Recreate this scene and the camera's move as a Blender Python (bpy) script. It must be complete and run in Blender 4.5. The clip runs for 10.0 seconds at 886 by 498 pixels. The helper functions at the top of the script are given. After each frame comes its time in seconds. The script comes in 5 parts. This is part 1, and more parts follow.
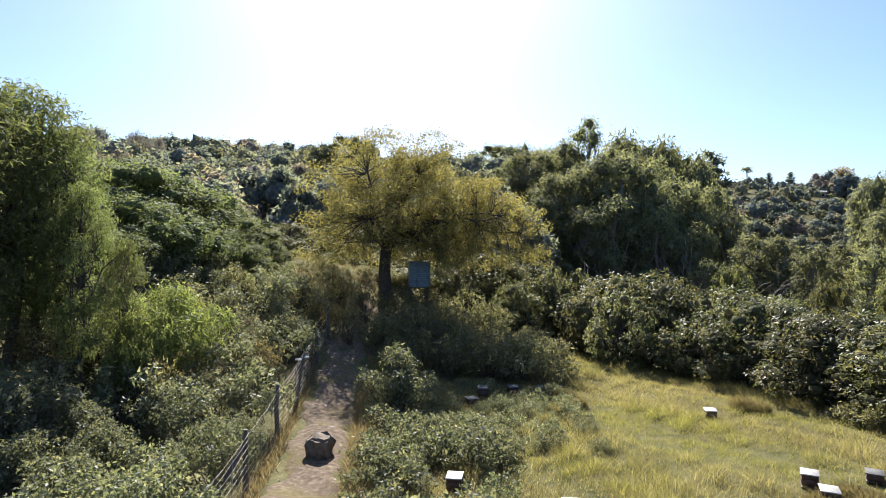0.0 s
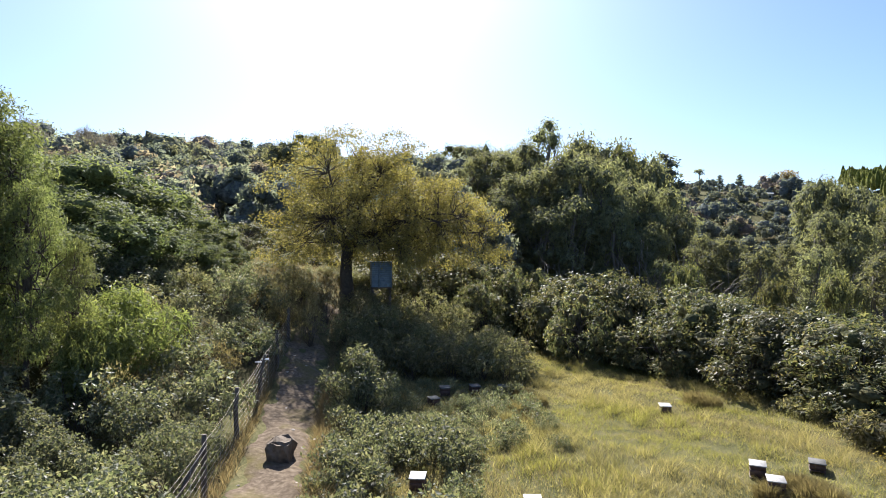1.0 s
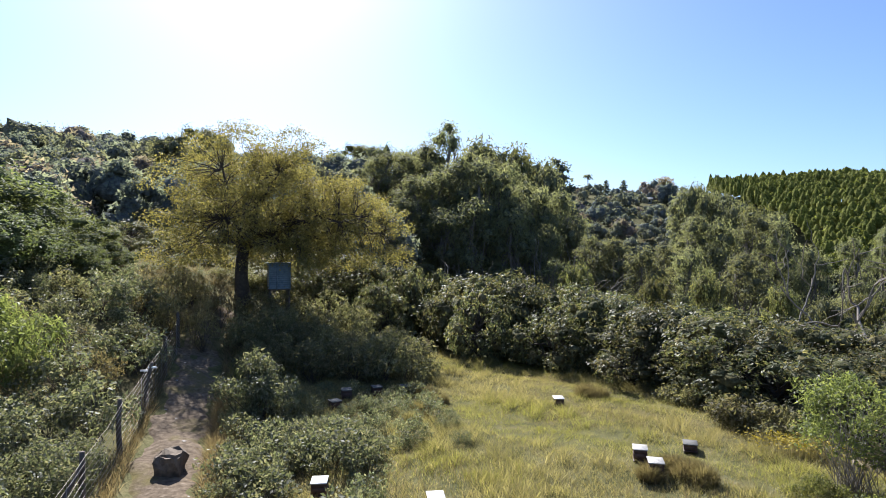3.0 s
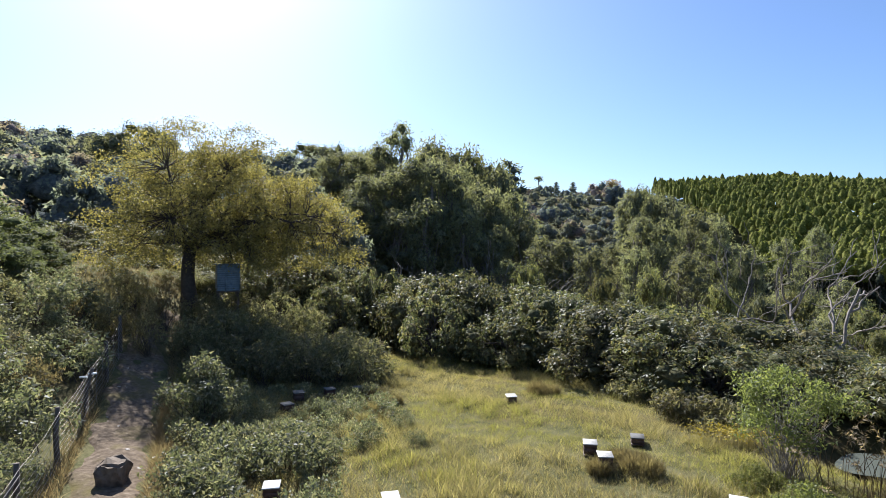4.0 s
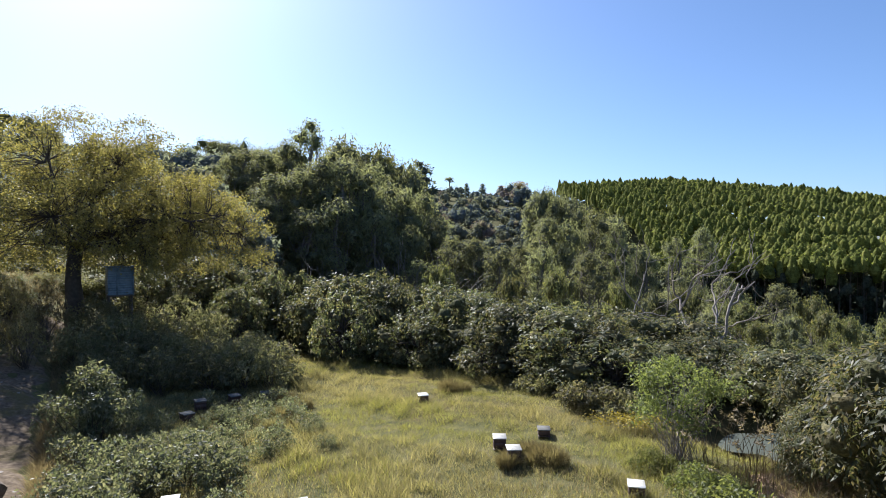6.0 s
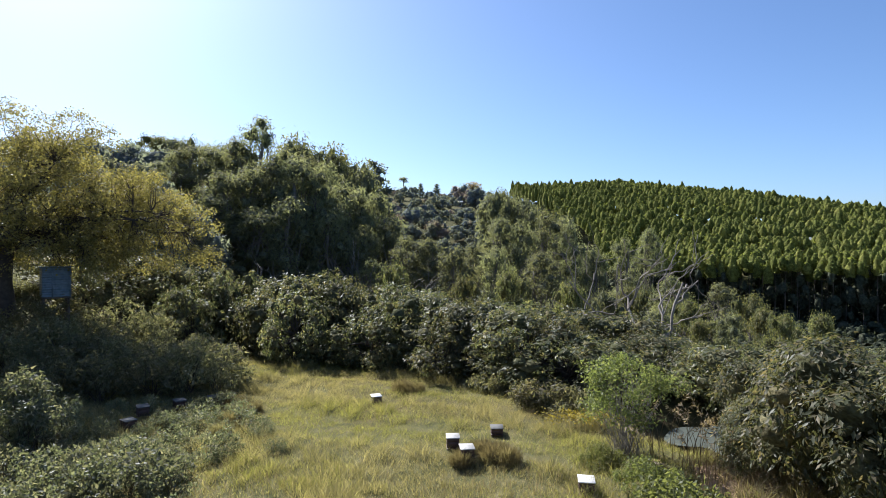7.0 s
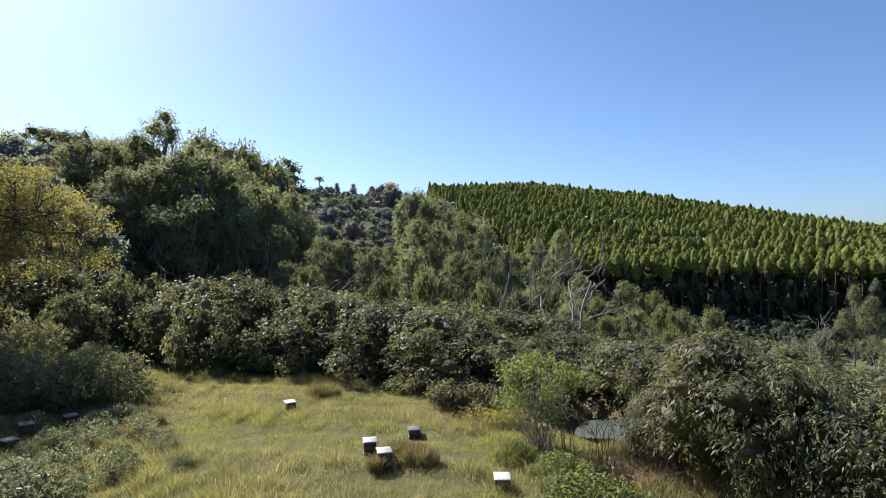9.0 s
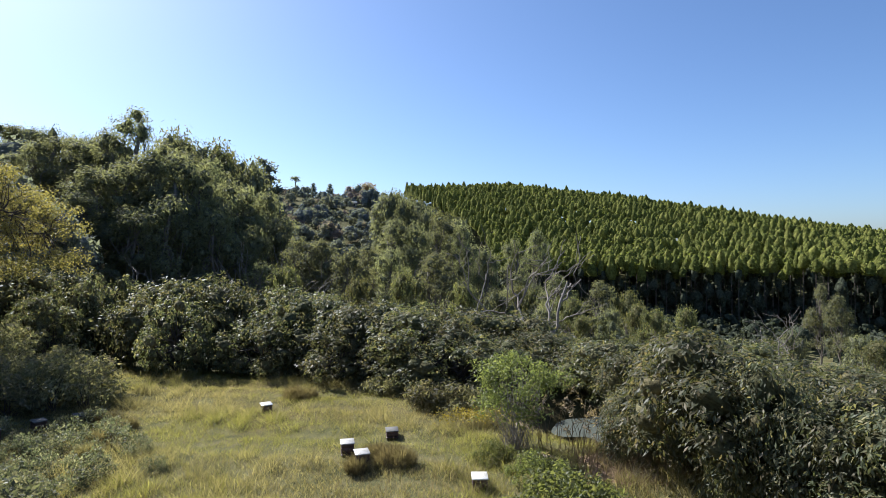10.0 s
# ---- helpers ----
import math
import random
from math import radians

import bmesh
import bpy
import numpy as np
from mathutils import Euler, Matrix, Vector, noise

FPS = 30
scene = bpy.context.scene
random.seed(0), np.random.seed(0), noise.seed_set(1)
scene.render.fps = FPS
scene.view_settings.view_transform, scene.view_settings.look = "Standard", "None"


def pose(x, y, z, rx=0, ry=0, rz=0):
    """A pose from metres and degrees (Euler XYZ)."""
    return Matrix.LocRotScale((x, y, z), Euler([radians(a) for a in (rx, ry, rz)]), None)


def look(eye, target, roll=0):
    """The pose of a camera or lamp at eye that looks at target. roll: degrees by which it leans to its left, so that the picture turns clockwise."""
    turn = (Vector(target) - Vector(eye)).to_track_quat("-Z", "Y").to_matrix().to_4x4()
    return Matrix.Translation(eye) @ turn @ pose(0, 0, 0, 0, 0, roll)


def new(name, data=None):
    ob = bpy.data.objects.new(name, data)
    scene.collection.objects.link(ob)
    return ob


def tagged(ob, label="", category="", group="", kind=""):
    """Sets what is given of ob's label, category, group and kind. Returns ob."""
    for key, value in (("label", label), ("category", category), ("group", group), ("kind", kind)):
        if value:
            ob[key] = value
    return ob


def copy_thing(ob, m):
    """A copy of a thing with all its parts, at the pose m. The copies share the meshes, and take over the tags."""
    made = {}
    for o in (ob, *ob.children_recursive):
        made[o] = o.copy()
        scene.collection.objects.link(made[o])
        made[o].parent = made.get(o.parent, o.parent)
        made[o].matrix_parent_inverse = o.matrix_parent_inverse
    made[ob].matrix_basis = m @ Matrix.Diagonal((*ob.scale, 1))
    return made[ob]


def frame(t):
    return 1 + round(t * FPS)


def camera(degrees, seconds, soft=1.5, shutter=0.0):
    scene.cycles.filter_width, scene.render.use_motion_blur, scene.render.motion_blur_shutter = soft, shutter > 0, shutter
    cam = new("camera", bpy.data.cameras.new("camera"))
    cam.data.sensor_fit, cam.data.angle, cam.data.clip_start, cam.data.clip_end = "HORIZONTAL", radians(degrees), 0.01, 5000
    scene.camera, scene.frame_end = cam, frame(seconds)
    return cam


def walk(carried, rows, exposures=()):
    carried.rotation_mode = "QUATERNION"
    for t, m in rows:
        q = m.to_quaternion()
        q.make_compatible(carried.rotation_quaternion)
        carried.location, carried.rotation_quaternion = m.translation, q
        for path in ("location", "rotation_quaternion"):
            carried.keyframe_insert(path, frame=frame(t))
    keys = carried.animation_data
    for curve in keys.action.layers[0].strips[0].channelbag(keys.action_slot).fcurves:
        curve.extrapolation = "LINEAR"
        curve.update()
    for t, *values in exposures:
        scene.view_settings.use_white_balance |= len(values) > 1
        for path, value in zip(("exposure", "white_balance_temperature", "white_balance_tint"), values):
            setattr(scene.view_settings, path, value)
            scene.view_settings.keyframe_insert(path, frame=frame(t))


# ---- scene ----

# ---------------------------------------------------------------- camera
EYE = 6.2          # height of the camera over the meadow
cam = camera(75.1, 10.0, soft=0.8)
PATH = [  # seconds, east, north, up (small drift), turn to the right, pitch, lean
    (0.0, 0.07, 0.06, -0.05, 0.0, -0.05, 0.0),
    (0.5, 0.05, 0.02, -0.03, 1.9, -0.06, 0.04),
    (1.0, 0.03, 0.0, -0.02, 3.84, -0.08, 0.03),
    (1.5, 0.01, -0.01, -0.02, 6.19, -0.06, 0.04),
    (2.0, 0.0, -0.03, -0.02, 8.68, -0.03, 0.02),
    (2.5, -0.02, -0.05, -0.02, 11.19, -0.03, 0.02),
    (4.0, -0.09, -0.09, -0.04, 18.38, 0.05, 0.14),
    (4.5, -0.12, -0.11, -0.05, 20.53, 0.07, 0.19),
    (5.0, -0.12, -0.09, -0.05, 22.89, 0.01, 0.22),
    (5.5, -0.09, -0.08, -0.06, 25.02, 0.03, 0.33),
    (7.0, 0.0, -0.01, -0.09, 31.68, 0.04, 0.35),
    (7.5, 0.0, 0.0, -0.08, 34.18, 0.02, 0.31),
    (8.0, 0.05, 0.04, -0.08, 36.55, 0.01, 0.45),
    (8.5, 0.08, 0.06, -0.08, 38.39, 0.0, 0.47),
    (9.0, 0.08, 0.07, -0.07, 39.87, 0.02, 0.51),
    (9.5, 0.05, 0.06, -0.07, 41.14, 0.04, 0.47),
    (10.0, 0.04, 0.04, -0.05, 42.12, 0.04, 0.54),
]
walk(cam, [(t, pose(x, y, EYE + z, 90 + p, l, -a)) for t, x, y, z, a, p, l in PATH],
     exposures=[(0.0, 1.48, 6180, 12), (2.5, 1.36, 5970, 12), (5.5, 1.24, 5860, 11), (10.0, 1.13, 5880, 11)])

# ---------------------------------------------------------------- daylight
SUN_AZ, SUN_EL = -5.0, 40.5
world = bpy.data.worlds.new("sky")
scene.world = world
world.use_nodes = True
wn = world.node_tree.nodes
sky = wn.new("ShaderNodeTexSky")
sky.sky_type = 'NISHITA'
sky.sun_disc = False
sky.sun_elevation, sky.sun_rotation = radians(SUN_EL), radians(SUN_AZ)
sky.altitude, sky.air_density, sky.dust_density, sky.ozone_density = 200, 0.85, 1.1, 5.0
wn["Background"].inputs["Strength"].default_value = 0.071
world.node_tree.links.new(sky.outputs[0], wn["Background"].inputs["Color"])
sun = new("sun", bpy.data.lights.new("sun", 'SUN'))
sun.data.energy, sun.data.angle, sun.data.color = 5.0, radians(0.55), (1.0, 0.95, 0.86)
_s = Vector((math.sin(radians(SUN_AZ)) * math.cos(radians(SUN_EL)), math.cos(radians(SUN_AZ)) * math.cos(radians(SUN_EL)), math.sin(radians(SUN_EL))))
sun.matrix_world = look(_s * 300, (0, 0, 0))


# ---------------------------------------------------------------- materials
class Nodes:
    def __init__(self, name):
        self.m = bpy.data.materials.new(name)
        self.m.use_nodes = True
        self.t = self.m.node_tree
        self.bsdf = self.t.nodes["Principled BSDF"]
        self.out = self.t.nodes["Material Output"]

    def add(self, kind, **ins):
        n = self.t.nodes.new(kind)
        for k, v in ins.items():
            n.inputs[k.replace("_", " ")].default_value = v
        return n

    def link(self, a, b):
        self.t.links.new(a, b)

    def ramp(self, fac, stops):
        r = self.t.nodes.new("ShaderNodeValToRGB")
        e = r.color_ramp.elements
        while len(e) < len(stops):
            e.new(0.5)
        for el, (p, c) in zip(e, stops):
            el.position, el.color = p, (*c, 1)
        self.link(fac, r.inputs[0])
        return r.outputs[0]

    def noise(self, scale, detail=4, coord="Object", rough=0.55):
        tc = self.t.nodes.new("ShaderNodeTexCoord")
        n = self.add("ShaderNodeTexNoise", Scale=scale, Detail=detail, Roughness=rough)
        self.link(tc.outputs[coord], n.inputs["Vector"])
        return n.outputs["Fac"]

    def mix(self, fac, a, b, mode="MIX"):
        n = self.t.nodes.new("ShaderNodeMix")
        n.data_type, n.blend_type = 'RGBA', mode
        for sock, v in ((n.inputs[0], fac), (n.inputs[6], a), (n.inputs[7], b)):
            if isinstance(v, (int, float)):
                sock.default_value = v
            elif isinstance(v, tuple):
                sock.default_value = (*v, 1)
            else:
                self.link(v, sock)
        return n.outputs[2]

    def bump(self, h, strength, dist=0.02):
        b = self.add("ShaderNodeBump", Strength=strength, Distance=dist)
        self.link(h, b.inputs["Height"])
        self.link(b.outputs[0], self.bsdf.inputs["Normal"])

    def colour(self, c, rough=0.7, metal=0.0):
        if isinstance(c, tuple):
            self.bsdf.inputs["Base Color"].default_value = (*c, 1)
        else:
            self.link(c, self.bsdf.inputs["Base Color"])
        self.bsdf.inputs["Roughness"].default_value = rough
        self.bsdf.inputs["Metallic"].default_value = metal
        return self.m


def leaf_material(name, dark, mid, light, rough=0.45, through_light=0.35, patch=0.5, spec=0.5, grain=5.0):
    n = Nodes(name)
    geo = n.t.nodes.new("ShaderNodeNewGeometry")
    inf = n.t.nodes.new("ShaderNodeObjectInfo")
    c = n.ramp(geo.outputs["Random Per Island"], [(0.0, tuple(0.5 * (a + b) for a, b in zip(dark, mid))), (0.5, mid), (1.0, light)])
    big = n.noise(patch, 3)
    hsv = n.add("ShaderNodeHueSaturation")
    m = n.t.nodes.new("ShaderNodeMapRange")
    m.inputs["To Min"].default_value, m.inputs["To Max"].default_value = 0.6, 1.4
    n.link(big, m.inputs["Value"])
    tone = n.t.nodes.new("ShaderNodeMapRange")
    tone.inputs["To Min"].default_value, tone.inputs["To Max"].default_value = 0.78, 1.25
    n.link(inf.outputs["Random"], tone.inputs["Value"])
    mul = n.t.nodes.new("ShaderNodeMath")
    mul.operation = 'MULTIPLY'
    n.link(m.outputs[0], mul.inputs[0])
    n.link(tone.outputs[0], mul.inputs[1])
    n.link(mul.outputs[0], hsv.inputs["Value"])
    h = n.t.nodes.new("ShaderNodeMapRange")
    h.inputs["To Min"].default_value, h.inputs["To Max"].default_value = 0.485, 0.515
    n.link(inf.outputs["Random"], h.inputs["Value"])
    n.link(h.outputs[0], hsv.inputs["Hue"])
    n.link(c, hsv.inputs["Color"])
    n.colour(hsv.outputs[0], rough)
    n.bsdf.inputs["Specular IOR Level"].default_value = spec
    tr = n.t.nodes.new("ShaderNodeBsdfTranslucent")
    warm = n.mix(1.0, hsv.outputs[0], (1.3, 1.25, 0.7), "MULTIPLY")
    n.link(warm, tr.inputs["Color"])
    mx = n.add("ShaderNodeMixShader", Fac=min(through_light * 1.3, 0.64))
    n.link(n.bsdf.outputs[0], mx.inputs[1])
    n.link(tr.outputs[0], mx.inputs[2])
    n.link(mx.outputs[0], n.out.inputs["Surface"])
    # mass takes the paler tones, so light in shaded gaps is painted in
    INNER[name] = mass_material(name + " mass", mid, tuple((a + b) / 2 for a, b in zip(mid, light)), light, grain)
    return n.m


INNER = {}  # the dense leaf mass that goes with each leaf, paler to lift shaded gaps


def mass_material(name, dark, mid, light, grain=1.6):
    """Dense foliage: tone by clump, leaf clusters as grain and relief, gaps painted shade-dark."""
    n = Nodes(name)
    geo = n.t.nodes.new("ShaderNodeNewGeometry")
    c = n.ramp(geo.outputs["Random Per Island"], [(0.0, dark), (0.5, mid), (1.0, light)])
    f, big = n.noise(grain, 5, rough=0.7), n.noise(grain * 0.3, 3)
    # dark end of the grain stands for shade between leaf clusters
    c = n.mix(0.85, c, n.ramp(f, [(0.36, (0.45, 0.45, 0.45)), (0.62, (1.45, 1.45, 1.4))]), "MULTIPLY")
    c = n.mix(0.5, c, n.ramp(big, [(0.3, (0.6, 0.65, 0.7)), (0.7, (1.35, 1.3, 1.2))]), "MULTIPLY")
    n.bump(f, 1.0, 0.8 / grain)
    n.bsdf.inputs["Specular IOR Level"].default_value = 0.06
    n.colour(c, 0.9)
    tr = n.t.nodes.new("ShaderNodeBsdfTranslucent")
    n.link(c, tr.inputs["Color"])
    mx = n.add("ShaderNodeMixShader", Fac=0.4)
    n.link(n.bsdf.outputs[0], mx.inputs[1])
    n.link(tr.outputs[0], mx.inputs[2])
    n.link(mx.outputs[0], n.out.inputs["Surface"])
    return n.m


def bark_material(name, a, b, scale=6.0, rough=0.85):
    n = Nodes(name)
    f = n.noise(scale, 8)
    g = n.noise(scale * 0.15, 3)
    c = n.ramp(f, [(0.3, a), (0.7, b)])
    c = n.mix(g, c, tuple(x * 0.6 for x in a))
    n.bump(f, 0.6, 0.03)
    return n.colour(c, rough)


M_avocado = leaf_material("avocado leaf", (0.055, 0.067, 0.039), (0.111, 0.122, 0.065), (0.264, 0.23, 0.133), 0.48, 0.4, 0.6, 0.32)
M_shrub = leaf_material("shrub leaf", (0.07, 0.084, 0.058), (0.131, 0.146, 0.095), (0.267, 0.258, 0.193), 0.48, 0.42, 0.7, 0.3)
M_bright = leaf_material("fresh green leaf", (0.09, 0.112, 0.044), (0.14, 0.162, 0.062), (0.215, 0.228, 0.095), 0.5, 0.48, 0.7, 0.35)
M_dull = leaf_material("dull shrub leaf", (0.1, 0.106, 0.066), (0.168, 0.167, 0.102), (0.293, 0.263, 0.18), 0.55, 0.45, 0.7, 0.2)
M_autumn = leaf_material("yellowing leaf", (0.108, 0.098, 0.047), (0.17, 0.146, 0.063), (0.28, 0.225, 0.09), 0.55, 0.42, 0.35, 0.25)
M_euc = leaf_material("gum leaf", (0.135, 0.142, 0.1), (0.175, 0.185, 0.12), (0.235, 0.235, 0.145), 0.6, 0.5, 0.15, 0.14, grain=3.0)
M_wattle = leaf_material("wattle leaf", (0.092, 0.115, 0.055), (0.133, 0.156, 0.071), (0.189, 0.214, 0.1), 0.6, 0.42, 0.3, 0.2)
M_valley = leaf_material("olive green leaf", (0.076, 0.086, 0.043), (0.129, 0.137, 0.066), (0.228, 0.208, 0.1), 0.6, 0.4, 0.15, 0.18, grain=3.0)
M_plant = leaf_material("young gum leaf", (0.12, 0.135, 0.036), (0.175, 0.19, 0.05), (0.24, 0.24, 0.066), 0.7, 0.38, 0.25, 0.12)
# Distance haze put into these leaf colours: bluer and paler than nearby leaves
M_wood_haze = leaf_material("haze-toned distant woodland leaf", (0.134, 0.156, 0.154), (0.173, 0.194, 0.185), (0.226, 0.238, 0.217), 0.7, 0.46, 0.05, 0.06, grain=1.7)
M_wood_olive = leaf_material("haze-toned distant olive leaf", (0.157, 0.169, 0.132), (0.199, 0.209, 0.16), (0.253, 0.257, 0.197), 0.7, 0.46, 0.05, 0.06, grain=1.7)
M_wood_brown = leaf_material("haze-toned distant brown leaf", (0.178, 0.151, 0.147), (0.225, 0.192, 0.184), (0.287, 0.243, 0.225), 0.7, 0.46, 0.05, 0.06, grain=1.7)
M_wood_dark = leaf_material("haze-toned distant dark leaf", (0.12, 0.146, 0.157), (0.158, 0.182, 0.192), (0.212, 0.234, 0.232), 0.7, 0.46, 0.05, 0.06, grain=1.7)
# Undergrowth and lower plantation leaves, coloured dark for the shade beneath the crowns
M_shaded_leaf = leaf_material("shade-darkened undergrowth leaf", (0.046, 0.057, 0.042), (0.07, 0.084, 0.057), (0.109, 0.116, 0.081), 0.75, 0.25, 0.1, 0.06, grain=1.7)
M_twig = leaf_material("grey mauve twig", (0.17, 0.15, 0.15), (0.23, 0.21, 0.205), (0.3, 0.275, 0.26), 0.7, 0.2, 0.2, 0.1)
M_plant_mass = mass_material("young gum crown", (0.125, 0.14, 0.038), (0.175, 0.188, 0.05), (0.235, 0.235, 0.068))
M_bare = bark_material("grey twig", (0.16, 0.14, 0.125), (0.3, 0.27, 0.24))
M_grass = leaf_material("meadow grass", (0.148, 0.134, 0.072), (0.265, 0.236, 0.128), (0.424, 0.365, 0.22), 0.55, 0.42, 0.3, 0.2)
M_lush = leaf_material("lush green grass", (0.138, 0.142, 0.052), (0.22, 0.215, 0.075), (0.352, 0.32, 0.125), 0.55, 0.45, 0.4, 0.2)
M_poplar = leaf_material("pale brown poplar leaf", (0.2, 0.155, 0.09), (0.3, 0.24, 0.15), (0.4, 0.33, 0.22), 0.6, 0.4, 0.3, 0.2)
M_tussock = leaf_material("coarse tussock grass", (0.11, 0.096, 0.058), (0.175, 0.15, 0.09), (0.27, 0.225, 0.14), 0.6, 0.46, 0.7, 0.2)
M_straw = leaf_material("dry straw grass", (0.135, 0.106, 0.074), (0.207, 0.163, 0.115), (0.324, 0.264, 0.193), 0.6, 0.45, 0.5, 0.2)
M_plume = leaf_material("reed plume", (0.3, 0.24, 0.15), (0.42, 0.34, 0.22), (0.5, 0.42, 0.3), 0.6, 0.35, 0.5)
M_flower = leaf_material("yellow flower", (0.3, 0.25, 0.04), (0.4, 0.34, 0.05), (0.5, 0.42, 0.07), 0.6, 0.35, 0.7, 0.2)
M_bark = bark_material("dark bark", (0.05, 0.038, 0.028), (0.13, 0.1, 0.075))
M_gumbark = bark_material("pale gum bark", (0.12, 0.10, 0.08), (0.32, 0.27, 0.22), 2.0)
M_dead = bark_material("bleached dead wood", (0.17, 0.14, 0.118), (0.36, 0.32, 0.275), 4.0)
M_post = bark_material("weathered fence post", (0.09, 0.068, 0.05), (0.2, 0.16, 0.12), 9.0)


def ground_material():
    n = Nodes("grassy earth")
    big, fine, tiny = n.noise(0.12, 5), n.noise(1.7, 8), n.noise(14, 6)
    g = n.ramp(fine, [(0.25, (0.075, 0.078, 0.034)), (0.5, (0.135, 0.128, 0.058)), (0.8, (0.23, 0.195, 0.1))])
    d = n.ramp(fine, [(0.3, (0.05, 0.045, 0.02)), (0.7, (0.15, 0.11, 0.055))])
    c = n.mix(n.ramp(big, [(0.5, (0, 0, 0)), (0.66, (1, 1, 1))]), g, d)
    c = n.mix(0.5, c, n.ramp(tiny, [(0.2, (0.35, 0.35, 0.35)), (0.8, (1, 1, 1))]), "MULTIPLY")
    n.bump(tiny, 0.8, 0.06)
    n.bsdf.inputs["Specular IOR Level"].default_value = 0.05
    return n.colour(c, 0.95)


def path_material():
    n = Nodes("trodden earth")
    big, fine, tiny = n.noise(0.8, 6), n.noise(7, 8), n.noise(45, 4)
    c = n.ramp(fine, [(0.3, (0.105, 0.078, 0.055)), (0.55, (0.178, 0.136, 0.098)), (0.78, (0.285, 0.228, 0.172))])
    c = n.mix(n.ramp(big, [(0.48, (0, 0, 0)), (0.7, (1, 1, 1))]), c, (0.15, 0.125, 0.05))
    c = n.mix(0.4, c, n.ramp(tiny, [(0.2, (0.4, 0.4, 0.4)), (0.8, (1, 1, 1))]), "MULTIPLY")
    n.bump(fine, 0.8, 0.05)
    n.bsdf.inputs["Specular IOR Level"].default_value = 0.05
    return n.colour(c, 0.95)


def simple_material(name, a, b, scale, rough, metal=0.0, bump=0.2):
    n = Nodes(name)
    f = n.noise(scale, 7)
    w = n.noise(scale * 0.2, 3)
    c = n.ramp(f, [(0.3, a), (0.7, b)])
    c = n.mix(n.ramp(w, [(0.45, (0, 0, 0)), (0.75, (0.6, 0.6, 0.6))]), c, tuple(x * 0.55 for x in a))
    if bump:
        n.bump(f, bump, 0.01)
    return n.colour(c, rough, metal)


M_ground, M_path = ground_material(), path_material()
M_lid = simple_material("white painted lid", (0.62, 0.6, 0.57), (0.82, 0.81, 0.79), 9, 0.28)
M_lid_old = simple_material("worn grey lid", (0.3, 0.28, 0.25), (0.55, 0.52, 0.48), 9, 0.4)
# tree shade on far lids put into the colour; one lid is dark itself
M_lid_dark = simple_material("dark and shade-toned lid", (0.07, 0.068, 0.065), (0.15, 0.145, 0.135), 9, 0.92)
M_hive = simple_material("dark stained hive wood", (0.045, 0.022, 0.016), (0.11, 0.055, 0.04), 12, 0.6)
M_slot = simple_material("dark hollow", (0.01, 0.009, 0.008), (0.02, 0.018, 0.016), 12, 0.9)
M_tin = simple_material("blue grey sheet metal", (0.10, 0.14, 0.18), (0.19, 0.24, 0.28), 5, 0.5, 0.2)
M_wire = simple_material("rusty galvanised wire", (0.25, 0.21, 0.18), (0.45, 0.4, 0.36), 20, 0.5, 0.3, 0)
M_rock = simple_material("dark weathered rock", (0.075, 0.054, 0.036), (0.22, 0.165, 0.115), 5, 0.9, 0, 0.9)
M_stone = simple_material("pale stone", (0.3, 0.25, 0.2), (0.48, 0.42, 0.36), 8, 0.8, 0, 0.6)
M_wall = simple_material("grey house wall", (0.22, 0.2, 0.18), (0.32, 0.3, 0.27), 1, 0.8)
M_roof = simple_material("light metal roof", (0.3, 0.3, 0.3), (0.45, 0.45, 0.45), 1, 0.4)
M_soilbank = simple_material("reddish dry earth", (0.2, 0.12, 0.07), (0.36, 0.24, 0.15), 1.5, 0.95, 0, 0.8)
M_water = Nodes("pond water").colour((0.1, 0.11, 0.095), 0.16)


